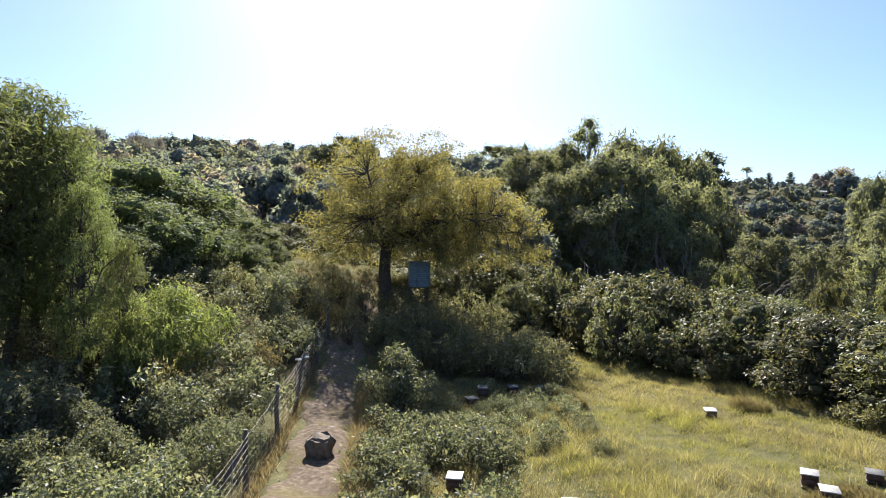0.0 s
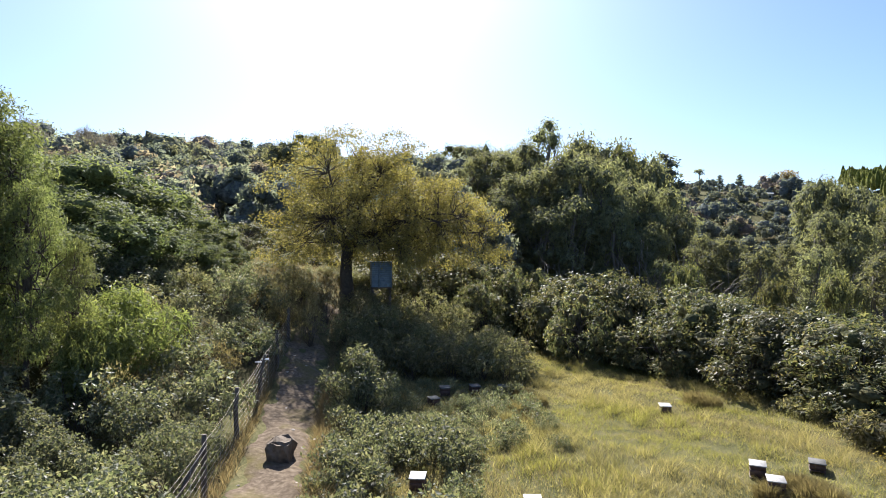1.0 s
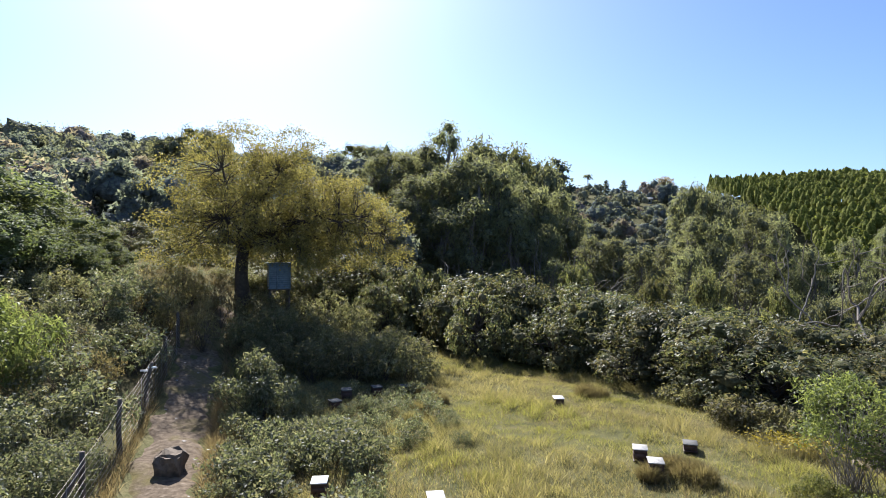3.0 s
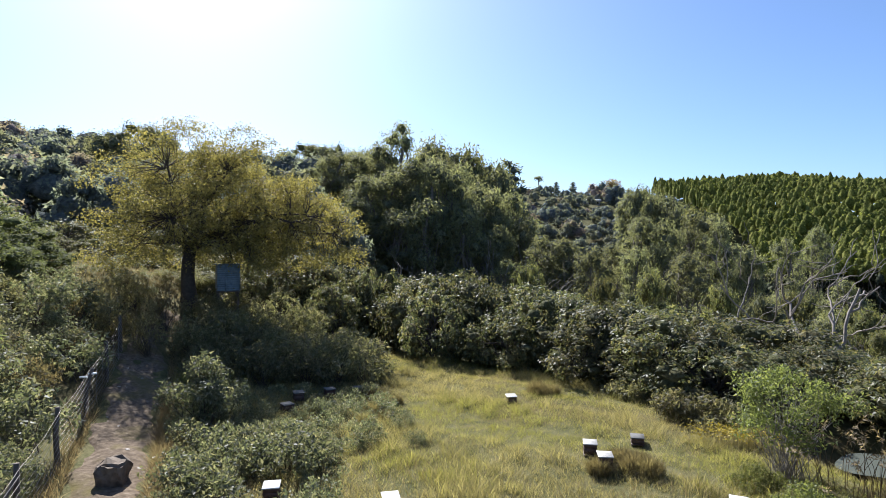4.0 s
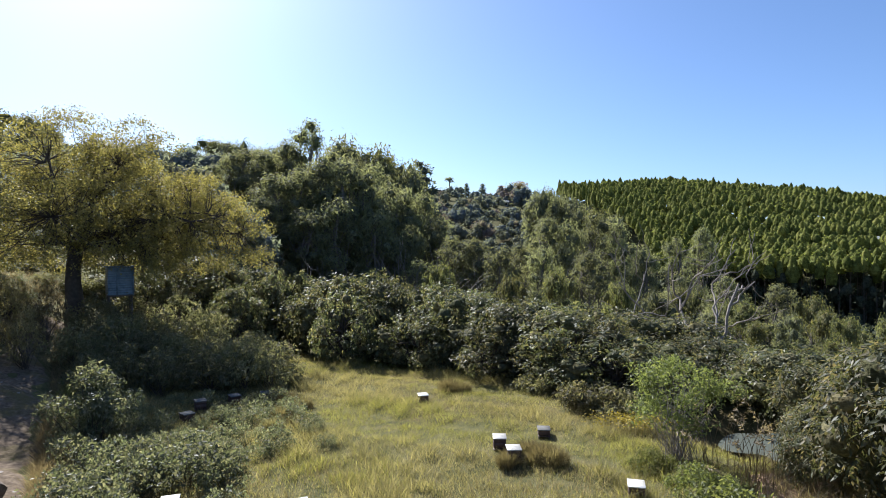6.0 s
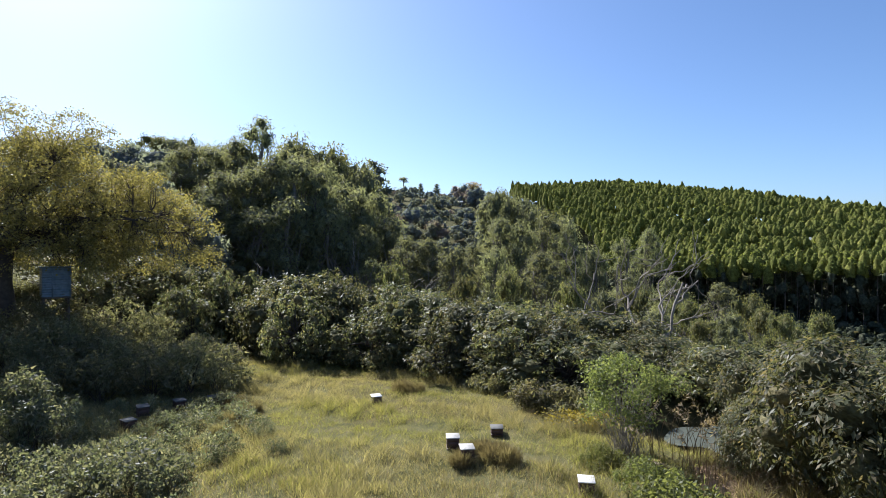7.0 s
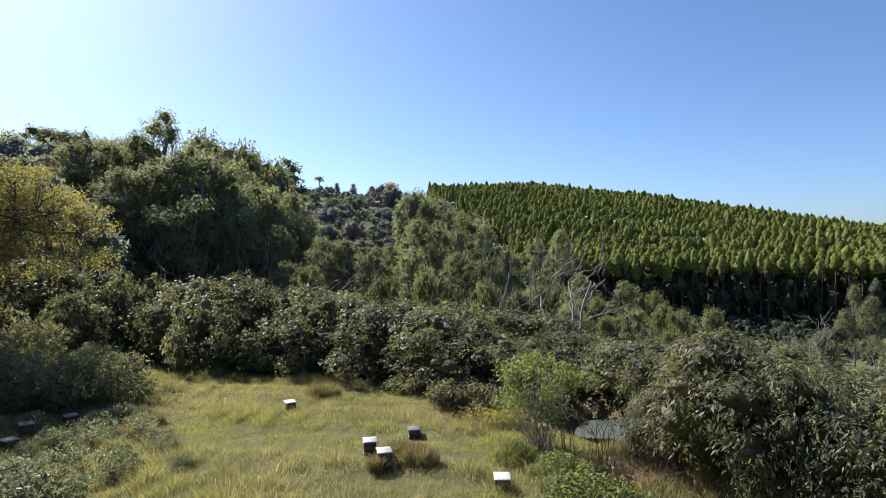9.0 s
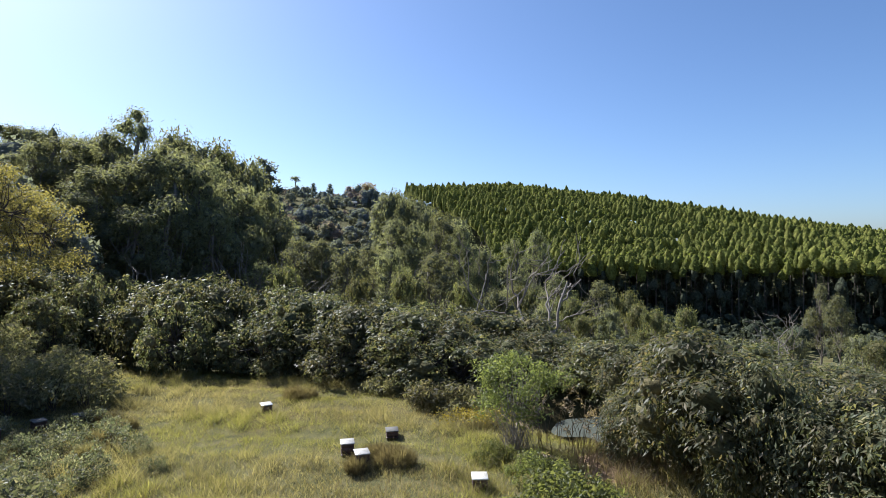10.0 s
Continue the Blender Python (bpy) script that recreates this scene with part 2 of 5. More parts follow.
# ---------------------------------------------------------------- mesh helpers
class Geo:
    """Collects vertices and faces of one mesh."""
    def __init__(self):
        self.v, self.f, self.k, self.n = [], [], [], 0

    def add(self, verts, faces):
        verts = np.asarray(verts, float).reshape(-1, 3)
        faces = np.asarray(faces, int)
        self.v.append(verts)
        self.f.append((faces + self.n).ravel())
        self.k.append(np.full(len(faces), faces.shape[1]))
        self.n += len(verts)
        return self

    def tube(self, pts, radii, sides=6, cap=True):
        pts = np.asarray(pts, float)
        k = len(pts)
        tang = np.gradient(pts, axis=0)
        tang /= np.linalg.norm(tang, axis=1, keepdims=True) + 1e-9
        ref = np.array([0.31, 0.95, 0.1]) if abs(tang[0][2]) > 0.8 else np.array([0.05, 0.1, 1.0])
        a = np.cross(tang, ref)
        a /= np.linalg.norm(a, axis=1, keepdims=True) + 1e-9
        b = np.cross(tang, a)
        th = np.arange(sides) * 2 * np.pi / sides
        r = np.asarray(radii, float)[:, None, None]
        ring = pts[:, None, :] + r * (np.cos(th)[None, :, None] * a[:, None, :] + np.sin(th)[None, :, None] * b[:, None, :])
        i = np.arange(k - 1)[:, None] * sides + np.arange(sides)[None, :]
        j = np.arange(k - 1)[:, None] * sides + (np.arange(sides)[None, :] + 1) % sides
        self.add(ring.reshape(-1, 3), np.stack([i, j, j + sides, i + sides], -1).reshape(-1, 4))
        if cap:
            base = self.n - k * sides
            self.f.append(np.arange(base + (k - 1) * sides, base + k * sides))
            self.k.append(np.array([sides]))
        return self

    def box(self, lo, hi, bevel=0.0):
        (x0, y0, z0), (x1, y1, z1) = lo, hi
        if not bevel:
            v = [(x, y, z) for z in (z0, z1) for y in (y0, y1) for x in (x0, x1)]
            return self.add(v, [(0, 2, 3, 1), (4, 5, 7, 6), (0, 1, 5, 4), (2, 6, 7, 3), (0, 4, 6, 2), (1, 3, 7, 5)])
        bm = bmesh.new()
        bmesh.ops.create_cube(bm, size=1)
        for w in bm.verts:
            w.co = Vector(((x0 + x1) / 2 + w.co.x * (x1 - x0), (y0 + y1) / 2 + w.co.y * (y1 - y0), (z0 + z1) / 2 + w.co.z * (z1 - z0)))
        bmesh.ops.bevel(bm, geom=bm.edges[:], offset=bevel, segments=1, affect='EDGES')
        bm.verts.index_update()
        v = [tuple(w.co) for w in bm.verts]
        base = self.n
        self.v.append(np.array(v))
        self.n += len(v)
        for f in bm.faces:
            self.f.append(np.array([w.index + base for w in f.verts]))
            self.k.append(np.array([len(f.verts)]))
        bm.free()
        return self

    def mesh(self, name, material, smooth=False):
        v, f, k = np.concatenate(self.v), np.concatenate(self.f), np.concatenate(self.k)
        me = bpy.data.meshes.new(name)
        me.vertices.add(len(v))
        me.vertices.foreach_set("co", v.ravel())
        me.loops.add(len(f))
        me.loops.foreach_set("vertex_index", f)
        me.polygons.add(len(k))
        me.polygons.foreach_set("loop_start", np.concatenate([[0], np.cumsum(k)[:-1]]))
        if smooth:
            me.polygons.foreach_set("use_smooth", np.ones(len(k), bool))
        me.update(calc_edges=True)
        me.materials.append(material)
        return me


def part(name, geo, material, parent, label="", smooth=False):
    me = geo if isinstance(geo, bpy.types.Mesh) else geo.mesh(name, material, smooth)
    ob = new(name, me)
    ob.parent = parent
    return tagged(ob, label)


def thing(name, label, category, group="", m=None):
    ob = new(name)
    ob.empty_display_size = 0.2
    if m is not None:
        ob.matrix_basis = m
    return tagged(ob, label, category, group)


def unit(a):
    return a / (np.linalg.norm(a, axis=-1, keepdims=True) + 1e-9)


def leaves(rng, at, outward, length, width, out=0.6, droop=0.25, spread=0.8, shadow_fold=0.25, face=0.75, folded=True):
    """Folded leaf blades of two triangles each, or plain ones of a single triangle."""
    n = len(at)
    d = unit(outward * out + rng.normal(size=(n, 3)) * spread * 0.6 + np.array([0, 0, -droop]))
    up = unit(outward * face + rng.normal(size=(n, 3)) * (0.55 if face < 1 else 0.4) + np.array([0, 0, 0.4 * face]))
    d = unit(d - up * (d * up).sum(1, keepdims=True))
    side = np.cross(up, d)
    s = rng.uniform(0.6, 1.35, (n, 1))
    L, W = length * s, width * s * 0.5
    if not folded:
        v = np.stack([at + side * W, at - side * W, at + d * L], 1).reshape(-1, 3)
        return v, np.arange(len(v)).reshape(-1, 3)
    mid = at + d * L * 0.45
    v = np.stack([at, mid + side * W + up * W * shadow_fold, at + d * L, mid - side * W + up * W * shadow_fold], 1).reshape(-1, 3)
    i = np.arange(n)[:, None] * 4
    return v, np.concatenate([i + [0, 2, 1], i + [0, 3, 2]]).reshape(-1, 3)


def lobed(rng, n, lobes, inner=0.55, squash=0.85):
    """Points near the outside of a union of lobes, and the outward direction at each."""
    lobes = np.asarray(lobes, float)
    p = lobes[:, 3] ** 2
    k = rng.choice(len(lobes), int(n * 1.7), p=p / p.sum())
    d = unit(rng.normal(size=(len(k), 3)))
    rad = lobes[k, 3] * (inner + (1 - inner) * rng.uniform(0, 1, len(k)) ** 0.6) * rng.uniform(0.85, 1.12, len(k))
    pt = lobes[k, :3] + d * rad[:, None] * np.array([1, 1, squash])
    keep = np.ones(len(pt), bool)
    for c in lobes:
        keep &= np.linalg.norm((pt - c[:3]) / np.array([1, 1, squash]), axis=1) > c[3] * inner * 0.9
    pt, d = pt[keep], d[keep]
    return pt[:n], d[:n]


def crown_lobes(rng, count, rx, rz, cz, lobe, flat=0.25):
    """Lobes spread through a rounded crown, fewer low down."""
    a = rng.uniform(0, 2 * np.pi, count) + np.arange(count) * 2.4
    h = rng.uniform(-flat, 1.0, count)
    rr = np.sqrt(np.clip(1 - h ** 2, 0.05, 1)) * rng.uniform(0.5, 0.95, count)
    c = np.stack([np.cos(a) * rr * rx, np.sin(a) * rr * rx, cz + h * rz * 0.75], 1)
    return np.concatenate([c, (lobe * rng.uniform(0.7, 1.25, count))[:, None]], 1)


def clumps(rng, geo, centre, rad, sides=7, rings=4, squash=0.85, low=0.68, rough=0.12):
    """Uneven leaf clumps, open below."""
    centre, rad = np.asarray(centre, float), np.asarray(rad, float)
    k = len(centre)
    th = np.linspace(0.0, np.pi * low, rings)[None, :, None]
    ph = (np.arange(sides) * 2 * np.pi / sides)[None, None, :] + rng.uniform(0, 6.28, (k, 1, 1))
    r = rad[:, None, None] * (1 + rng.normal(size=(k, rings, sides)) * rough)
    r[:, 0, :] = r[:, 0, :1]
    v = np.stack([r * np.sin(th) * np.cos(ph), r * np.sin(th) * np.sin(ph), r * np.cos(th) * squash + 0 * ph], -1) + centre[:, None, None, :]
    i = np.arange(rings - 1)[:, None] * sides + np.arange(sides)[None, :]
    j = np.arange(rings - 1)[:, None] * sides + (np.arange(sides)[None, :] + 1) % sides
    quads = np.stack([i, i + sides, j + sides, j], -1).reshape(-1, 4)
    geo.add(v.reshape(-1, 3), (quads[None] + (np.arange(k) * rings * sides)[:, None, None]).reshape(-1, 4))


def wander(rng, a, b, k=6, amount=0.12, sag=0.0):
    a, b = np.asarray(a, float), np.asarray(b, float)
    t = np.linspace(0, 1, k)[:, None]
    p = a + (b - a) * t
    w = rng.normal(size=(k, 3)) * amount * np.linalg.norm(b - a) / k ** 0.5
    w[0] = w[-1] = 0
    p += w
    p[:, 2] += sag * np.sin(np.pi * t[:, 0]) * np.linalg.norm(b - a)
    return p


# ---------------------------------------------------------------- lie of the land
def soft(x, s=1.0):
    return np.logaddexp(0, np.asarray(x, float) / s) * s


def step(x, a, b):
    t = np.clip((np.asarray(x, float) - a) / (b - a), 0, 1)
    return t * t * (3 - 2 * t)


POND = (19.0, 12.2)


def land(x, y):
    """Height of the ground."""
    x, y = np.asarray(x, float), np.asarray(y, float)
    r = np.hypot(x, y)
    az = np.degrees(np.arctan2(x, y))
    u, v = -0.85 * x + 0.53 * y, 0.8 * x + 0.6 * y
    hill = 0.42 * (soft(u - 15, 1.5) - soft(u - 27, 2)) + 0.13 * soft(u - 27, 4)
    near = hill - 0.2 * soft(v - 26, 2.0)
    left = 5.0 + 0.16 * soft(r - 45, 8) - 0.16 * soft(r - 210, 15)
    crest = np.interp(az, [15, 28, 36, 39, 49, 60, 80], [36, 34, 26.5, 21.5, 21.5, 13.5, -6.5])
    right = -5 - 10 * step(r, 45, 95) + step(r, 130, 305) * (crest + 15)
    w = step(az, 4, 20)
    far = left * (1 - w) + right * w
    far = far * (1 - step(np.abs(az), 95, 140))
    q = step(r, 40, 72)
    g = near * (1 - q) + far * q
    behind = step(-y, 0, 12)
    g = g * (1 - behind * (1 - q))
    g = g - 1.5 * np.exp(-((x - POND[0]) ** 2 + (y - POND[1]) ** 2) / 6.0)
    rough = 0.06 * np.sin(x * 1.3 + 0.5) * np.sin(y * 1.1) + 0.04 * np.sin(x * 2.9 + y * 2.3)
    return g + rough * np.clip(r / 10, 0, 1)


def spot(az, r):
    """A place on the ground, by its bearing to the right of north and its distance."""
    x, y = r * math.sin(radians(az)), r * math.cos(radians(az))
    return x, y, float(land(x, y))


def placed(az, r, scale=1.0, turn=0.0, sz=1.0, sink=0.03):
    x, y, z = spot(az, r)
    return pose(x, y, z - sink, 0, 0, turn) @ Matrix.Diagonal((scale, scale, scale * sz, 1))


def make_ground():
    rad = np.concatenate([[0.0], 2 * 1.0 ** np.arange(1), np.linspace(3, 48, 61), 48 * 1.055 ** np.arange(1, 71)])
    ang = np.linspace(-np.pi, np.pi, 241)[:-1]
    rr, aa = np.meshgrid(rad[1:], ang, indexing="ij")
    x, y = rr * np.sin(aa), rr * np.cos(aa)
    g = Geo()
    k, n = len(rad) - 1, len(ang)
    v = np.stack([x, y, land(x, y)], -1).reshape(-1, 3)
    i = (np.arange(k - 1)[:, None] * n + np.arange(n)[None, :]).ravel()
    j = (np.arange(k - 1)[:, None] * n + (np.arange(n)[None, :] + 1) % n).ravel()
    g.add(v, np.stack([i, i + n, j + n, j], 1))
    c = g.n
    g.add([(0, 0, float(land(0, 0)))], np.zeros((0, 3), int))
    g.f.append(np.stack([np.full(n, c), np.arange(n), (np.arange(n) + 1) % n], 1).ravel())
    g.k.append(np.full(n, 3))
    ob = new("ground", g.mesh("ground", M_ground, True))
    tagged(ob, "uneven grassy ground rising to wooded hills", "ground", kind="structure")


make_ground()

TRACK = [(-2.2, 3.0), (-2.9, 9.0), (-3.45, 14.5), (-3.9, 20.0), (-4.35, 25.5), (-4.7, 30.0), (-4.3, 34.0)]


def track_x(y):
    return np.interp(y, [p[1] for p in TRACK], [p[0] for p in TRACK])


def make_path():
    g = Geo()
    ys = np.linspace(3, 34, 160)
    us = np.linspace(-1, 1, 15)
    rng = np.random.default_rng(5)
    half = 0.9 + 0.16 * np.sin(ys * 1.9) + 0.1 * np.sin(ys * 5.1 + 1) - 0.25 * step(ys, 24, 34)
    x = track_x(ys)[:, None] + us[None, :] * half[:, None] + rng.normal(size=(160, 15)) * 0.02
    y = np.repeat(ys[:, None], 15, 1)
    z = land(x, y) + 0.03 - 0.06 * np.abs(us[None, :]) ** 6 + rng.uniform(0, 0.02, x.shape)
    i = (np.arange(159)[:, None] * 15 + np.arange(14)[None, :]).ravel()
    g.add(np.stack([x, y, z], -1), np.stack([i, i + 1, i + 16, i + 15], 1))
    tagged(new("path", g.mesh("path", M_path, True)), "bare brown trodden earth path beside the fence", "path", kind="structure")


make_path()


def make_pond():
    g = Geo()
    a = np.linspace(0, 2 * np.pi, 48)[:-1]
    r = 1 + 0.18 * np.sin(a * 3 + 1) + 0.1 * np.sin(a * 5)
    g.v.append(np.stack([POND[0] + 1.9 * r * np.cos(a), POND[1] + 1.5 * r * np.sin(a), np.full(47, -0.62)], 1))
    g.f.append(np.arange(47))
    g.k.append(np.array([47]))
    g.n = 47
    tagged(new("water", g.mesh("water", M_water)), "still green-grey pond water below the meadow", "water", kind="structure")


make_pond()


# ---------------------------------------------------------------- plants
def leafy(name, label, category, group, seed, *, rx, rz, cz, count, lobe, n, leaf, mat, trunk=0.0, stems=0, bark=None, flat=0.25,
          droop=0.25, inner=0.55, lobes=None, limb_r=0.05, trunk_top=0.5, squash=0.85, m=None, spread=0.6, cluster=6, face=0.75, core=0.0, folded=None):
    """A tree or shrub: trunk or stems, limbs up to every lobe of the crown, and its leaves."""
    rng = np.random.default_rng(seed)
    bark = bark or M_bark
    lb = crown_lobes(rng, count, rx, rz, cz, lobe, flat) if lobes is None else np.asarray(lobes, float)
    ob = thing(name, label, category, group, m)
    if trunk:
        top = np.array([rng.normal() * 0.1 * rx, rng.normal() * 0.1 * rx, cz + rz * (trunk_top - 0.5)])
        t = Geo()
        p = wander(rng, (0, 0, -0.2), top, 8, 0.05)
        f = np.linspace(0, 1, 8)
        t.tube(p, trunk * (1.0 - 0.6 * f + 0.5 * np.exp(-f * 14)), 10)
        part("trunk", t, bark, ob, smooth=True)
        g = Geo()
        for c in lb:
            k = rng.uniform(0.35, 1.0)
            a = p[int(k * 7)]
            g.tube(wander(rng, a, c[:3], 5, 0.14, 0.06), np.linspace(max(limb_r * 1.6, 0.01), limb_r * 0.3, 5), 4, False)
            for _ in range(1):
                e = c[:3] + unit(rng.normal(size=3)) * c[3] * 0.8
                g.tube(wander(rng, c[:3] * 0.75 + a * 0.25, e, 4, 0.15), np.linspace(limb_r * 0.6, limb_r * 0.12, 4), 3, False)
        part("branchwork", g, bark, ob, smooth=True)
    else:
        g = Geo()
        for i in range(max(stems, len(lb))):
            c = lb[i % len(lb)]
            a = (rng.normal() * rx * 0.12, rng.normal() * rx * 0.12, -0.1)
            e = c[:3] + unit(rng.normal(size=3)) * c[3] * 0.6
            g.tube(wander(rng, a, e, 4, 0.12, 0.05), np.linspace(limb_r, limb_r * 0.3, 4), 3, False)
        part("stem_thicket", g, bark, ob)
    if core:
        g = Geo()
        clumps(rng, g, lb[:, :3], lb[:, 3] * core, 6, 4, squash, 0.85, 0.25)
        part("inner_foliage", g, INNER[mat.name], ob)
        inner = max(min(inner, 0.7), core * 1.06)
    pt, d = lobed(rng, n, lb, inner, squash)
    ob["top"] = float(np.percentile(pt[:, 2], 99.7))
    if cluster > 1:
        pt, d = np.repeat(pt[:n // cluster], cluster, 0), np.repeat(d[:n // cluster], cluster, 0)
        pt = pt + rng.normal(size=pt.shape) * min(leaf[0] * (0.45 if leaf[0] < 0.26 else 1.0), 0.22)
        d = unit(d + rng.normal(size=d.shape) * (0.9 if face < 1 else 0.45))
    lg = Geo().add(*leaves(rng, pt, d, leaf[0], leaf[1], droop=droop, spread=spread, face=face, folded=leaf[0] < 0.13 if folded is None else folded))
    part("crown" if trunk else "foliage", lg, mat, ob)
    return ob


def put(k, poses):
    """The plant k at the first pose, and copies of it at the others; only copies once it stands."""
    stood = k.matrix_basis.copy()
    fresh = stood == Matrix()
    k.matrix_basis = Matrix()
    for m in poses[1 if fresh else 0:]:
        copy_thing(k, m)
    k.matrix_basis = poses[0] if fresh else stood


def along(kinds, places):
    """Plants at bearings, distances and scales."""
    rng = random.Random(len(places) * 7 + 3)
    out = [[] for _ in kinds]
    for i, (az, r, s, *rest) in enumerate(places):
        out[rest[0] if rest else i % len(kinds)].append(placed(az, r, s, rng.uniform(0, 360), rng.uniform(0.92, 1.08)))
    for k, poses in zip(kinds, out):
        if poses:
            put(k, poses)


def risen(kinds, places, taller=0):
    """Plants by bearing, distance, slope of the sight line to the top, width scale and kind; each is as tall as its top needs."""
    rng = random.Random(len(places) * 5 + 1)
    out = [[] for _ in kinds]
    for i, (az, r, rise, wide, *rest) in enumerate(places):
        k = rest[0] if rest else i % len(kinds)
        x, y, z = spot(az, r)
        tall = max(EYE + r * rise - z, 0.4) / kinds[k]["top"]
        if tall > 1.5 and taller:
            k = len(kinds) - taller + i % taller
            tall = (EYE + r * rise - z) / kinds[k]["top"]
        wide = min(max(wide, 0.5 * tall), max(1.5 * tall, 0.3))
        out[k].append(pose(x, y, z - 0.03, 0, 0, rng.uniform(0, 360)) @ Matrix.Diagonal((wide, wide, tall, 1)))
    for k, poses in zip(kinds, out):
        if poses:
            put(k, poses)


# avocado trees in a belt round the meadow, about 5 m high and wide
AVO = [leafy("avocado_tree", "dense dark green glossy avocado tree at the meadow edge", "tree", "avocado belt", 20 + i, rx=2.7, rz=2.3, cz=2.2,
             count=34, lobe=0.85, n=6800, leaf=(0.18, 0.08), mat=M_avocado, trunk=0.16, flat=0.95, droop=0.3, inner=0.6, face=1.2, core=0.42) for i in range(3)]
belt = [(11.1, 42, -0.028, 0.9), (8.1, 44, -0.02, 0.9), (4.8, 43, -0.007, 0.95), (1.7, 44, 0.003, 1.0), (-1.3, 45, -0.028, 0.9), (7.4, 38.5, -0.058, 0.6),
          (9.0, 43, -0.034, 0.8), (13.4, 41.5, -0.05, 0.75), (15.2, 38.5, -0.05, 0.95), (17.2, 37, -0.046, 0.95), (19.5, 36, -0.039, 1.0), (21.7, 36, -0.049, 0.9),
          (17.2, 33.5, -0.074, 0.75), (23.9, 35, -0.06, 0.8), (26.4, 34, -0.062, 0.9), (24.8, 31.5, -0.106, 0.8), (28.2, 32.5, -0.075, 0.95), (30.3, 33, -0.074, 0.9),
          (32.7, 30.5, -0.094, 0.95), (35.1, 30, -0.1, 0.9), (34.6, 30, -0.091, 0.95), (31.9, 28.5, -0.129, 0.8), (37.4, 31, -0.087, 1.0), (39.6, 27, -0.102, 0.95),
          (42.5, 28, -0.107, 0.9), (46.4, 31, -0.102, 1.05), (49.7, 30, -0.116, 0.95), (43.6, 25.5, -0.146, 0.9), (47.5, 26, -0.155, 0.9), (50.8, 28, -0.144, 1.0),
          (54.1, 29, -0.153, 0.9), (56.2, 27, -0.161, 0.85), (58.8, 25, -0.149, 0.9), (61.9, 27, -0.156, 0.9), (73.2, 23, -0.167, 1.0), (76.4, 22, -0.173, 1.0),
          (78.7, 20, -0.18, 1.0), (69.0, 26, -0.148, 1.0)]
risen(AVO, [(a, r, k, w * 1.1) for a, r, k, w in belt])

# the big avocado trees close by, above the pond
BIG = leafy("avocado_tree", "large dark green avocado tree with drooping leaves beside the pond", "tree", "", 31, rx=3.7, rz=3.1, cz=2.6, count=34, lobe=1.0, n=17000,
            leaf=(0.21, 0.075), mat=M_avocado, trunk=0.22, flat=0.9, droop=0.6, inner=0.7, face=1.2, core=0.5, folded=True)
risen([BIG], [(68.3, 16.5, -0.131, 0.82), (62.8, 19.5, -0.16, 0.6), (74.9, 14.5, -0.205, 0.55), (60.9, 17.5, -0.24, 0.35), (79.4, 14, -0.218, 0.6), (70.7, 15, -0.171, 0.5)])

# shrubs
SHR = [leafy("shrub", "leafy green shrub with pale leaf tips on the slope", "shrub", "slope shrubs", 40 + i, rx=1.15, rz=0.95, cz=0.95, count=15, lobe=0.45, n=1700,
             leaf=(0.14, 0.066), mat=M_shrub, stems=18, limb_r=0.018, flat=0.7, droop=0.1, inner=0.4) for i in range(3)]
DUL = [leafy("shrub", "dull green shrub in tree shade", "shrub", "shaded shrubs", 50 + i, rx=1.25, rz=1.05, cz=1.0, count=14, lobe=0.5, n=1700,
             leaf=(0.16, 0.07), mat=M_dull, stems=16, limb_r=0.018, flat=0.7, droop=0.25, inner=0.4) for i in range(2)]
FINE = [leafy("shrub", "leafy green shrub with pale leaf tips on the slope", "shrub", "slope shrubs", 45 + i, rx=1.15, rz=0.95, cz=0.95, count=18, lobe=0.42, n=3900,
              leaf=(0.092, 0.05), mat=M_shrub, stems=22, limb_r=0.014, flat=0.7, droop=0.1, inner=0.35) for i in range(2)]
BRI = leafy("bush", "rounded bright green bush on the slope", "bush", "", 60, rx=2.0, rz=1.5, cz=1.3, count=22, lobe=0.65, n=9000,
            leaf=(0.2, 0.045), mat=M_bright, stems=24, limb_r=0.02, flat=0.5, droop=0.35, inner=0.5)
risen([BRI], [(-24.7, 22.5, -0.057, 0.95), (-28.9, 24, -0.068, 0.7), (-27.6, 21, -0.099, 0.6)])

rng = random.Random(11)
spots = []
for _ in range(6000):
    az, r = rng.uniform(-40, -9), rng.uniform(9.5, 34) ** 1.0
    x, y, z = spot(az, r)
    edge = float(track_x(y)) - 1.95
    if x > edge or (x + 8.2) ** 2 + (y - 14.2) ** 2 < 3.2 or (x + 9.7) ** 2 + (y - 21.4) ** 2 < 4:
        continue
    if all((x - a) ** 2 + (y - b) ** 2 > 1.45 ** 2 for a, b, *_ in spots):
        spots.append((x, y, az, r, rng.uniform(0.62, 1.1) * (1.0 if r > 12 else 0.8), rng.choice([0, 1, 2, 2, 1, 0, 3])))
spots = spots[:110]
near = [(a, r, s) for _, _, a, r, s, k in spots if r < 18]
along(FINE, near + [(-34.0, 18.4, 0.9), (-32.0, 17.6, 0.8), (-36.2, 18.0, 0.9), (-30.2, 16.3, 0.75), (-34.5, 16.4, 0.8)])
along(SHR + DUL[:1], [(a, r, s, k) for _, _, a, r, s, k in spots if r >= 18])

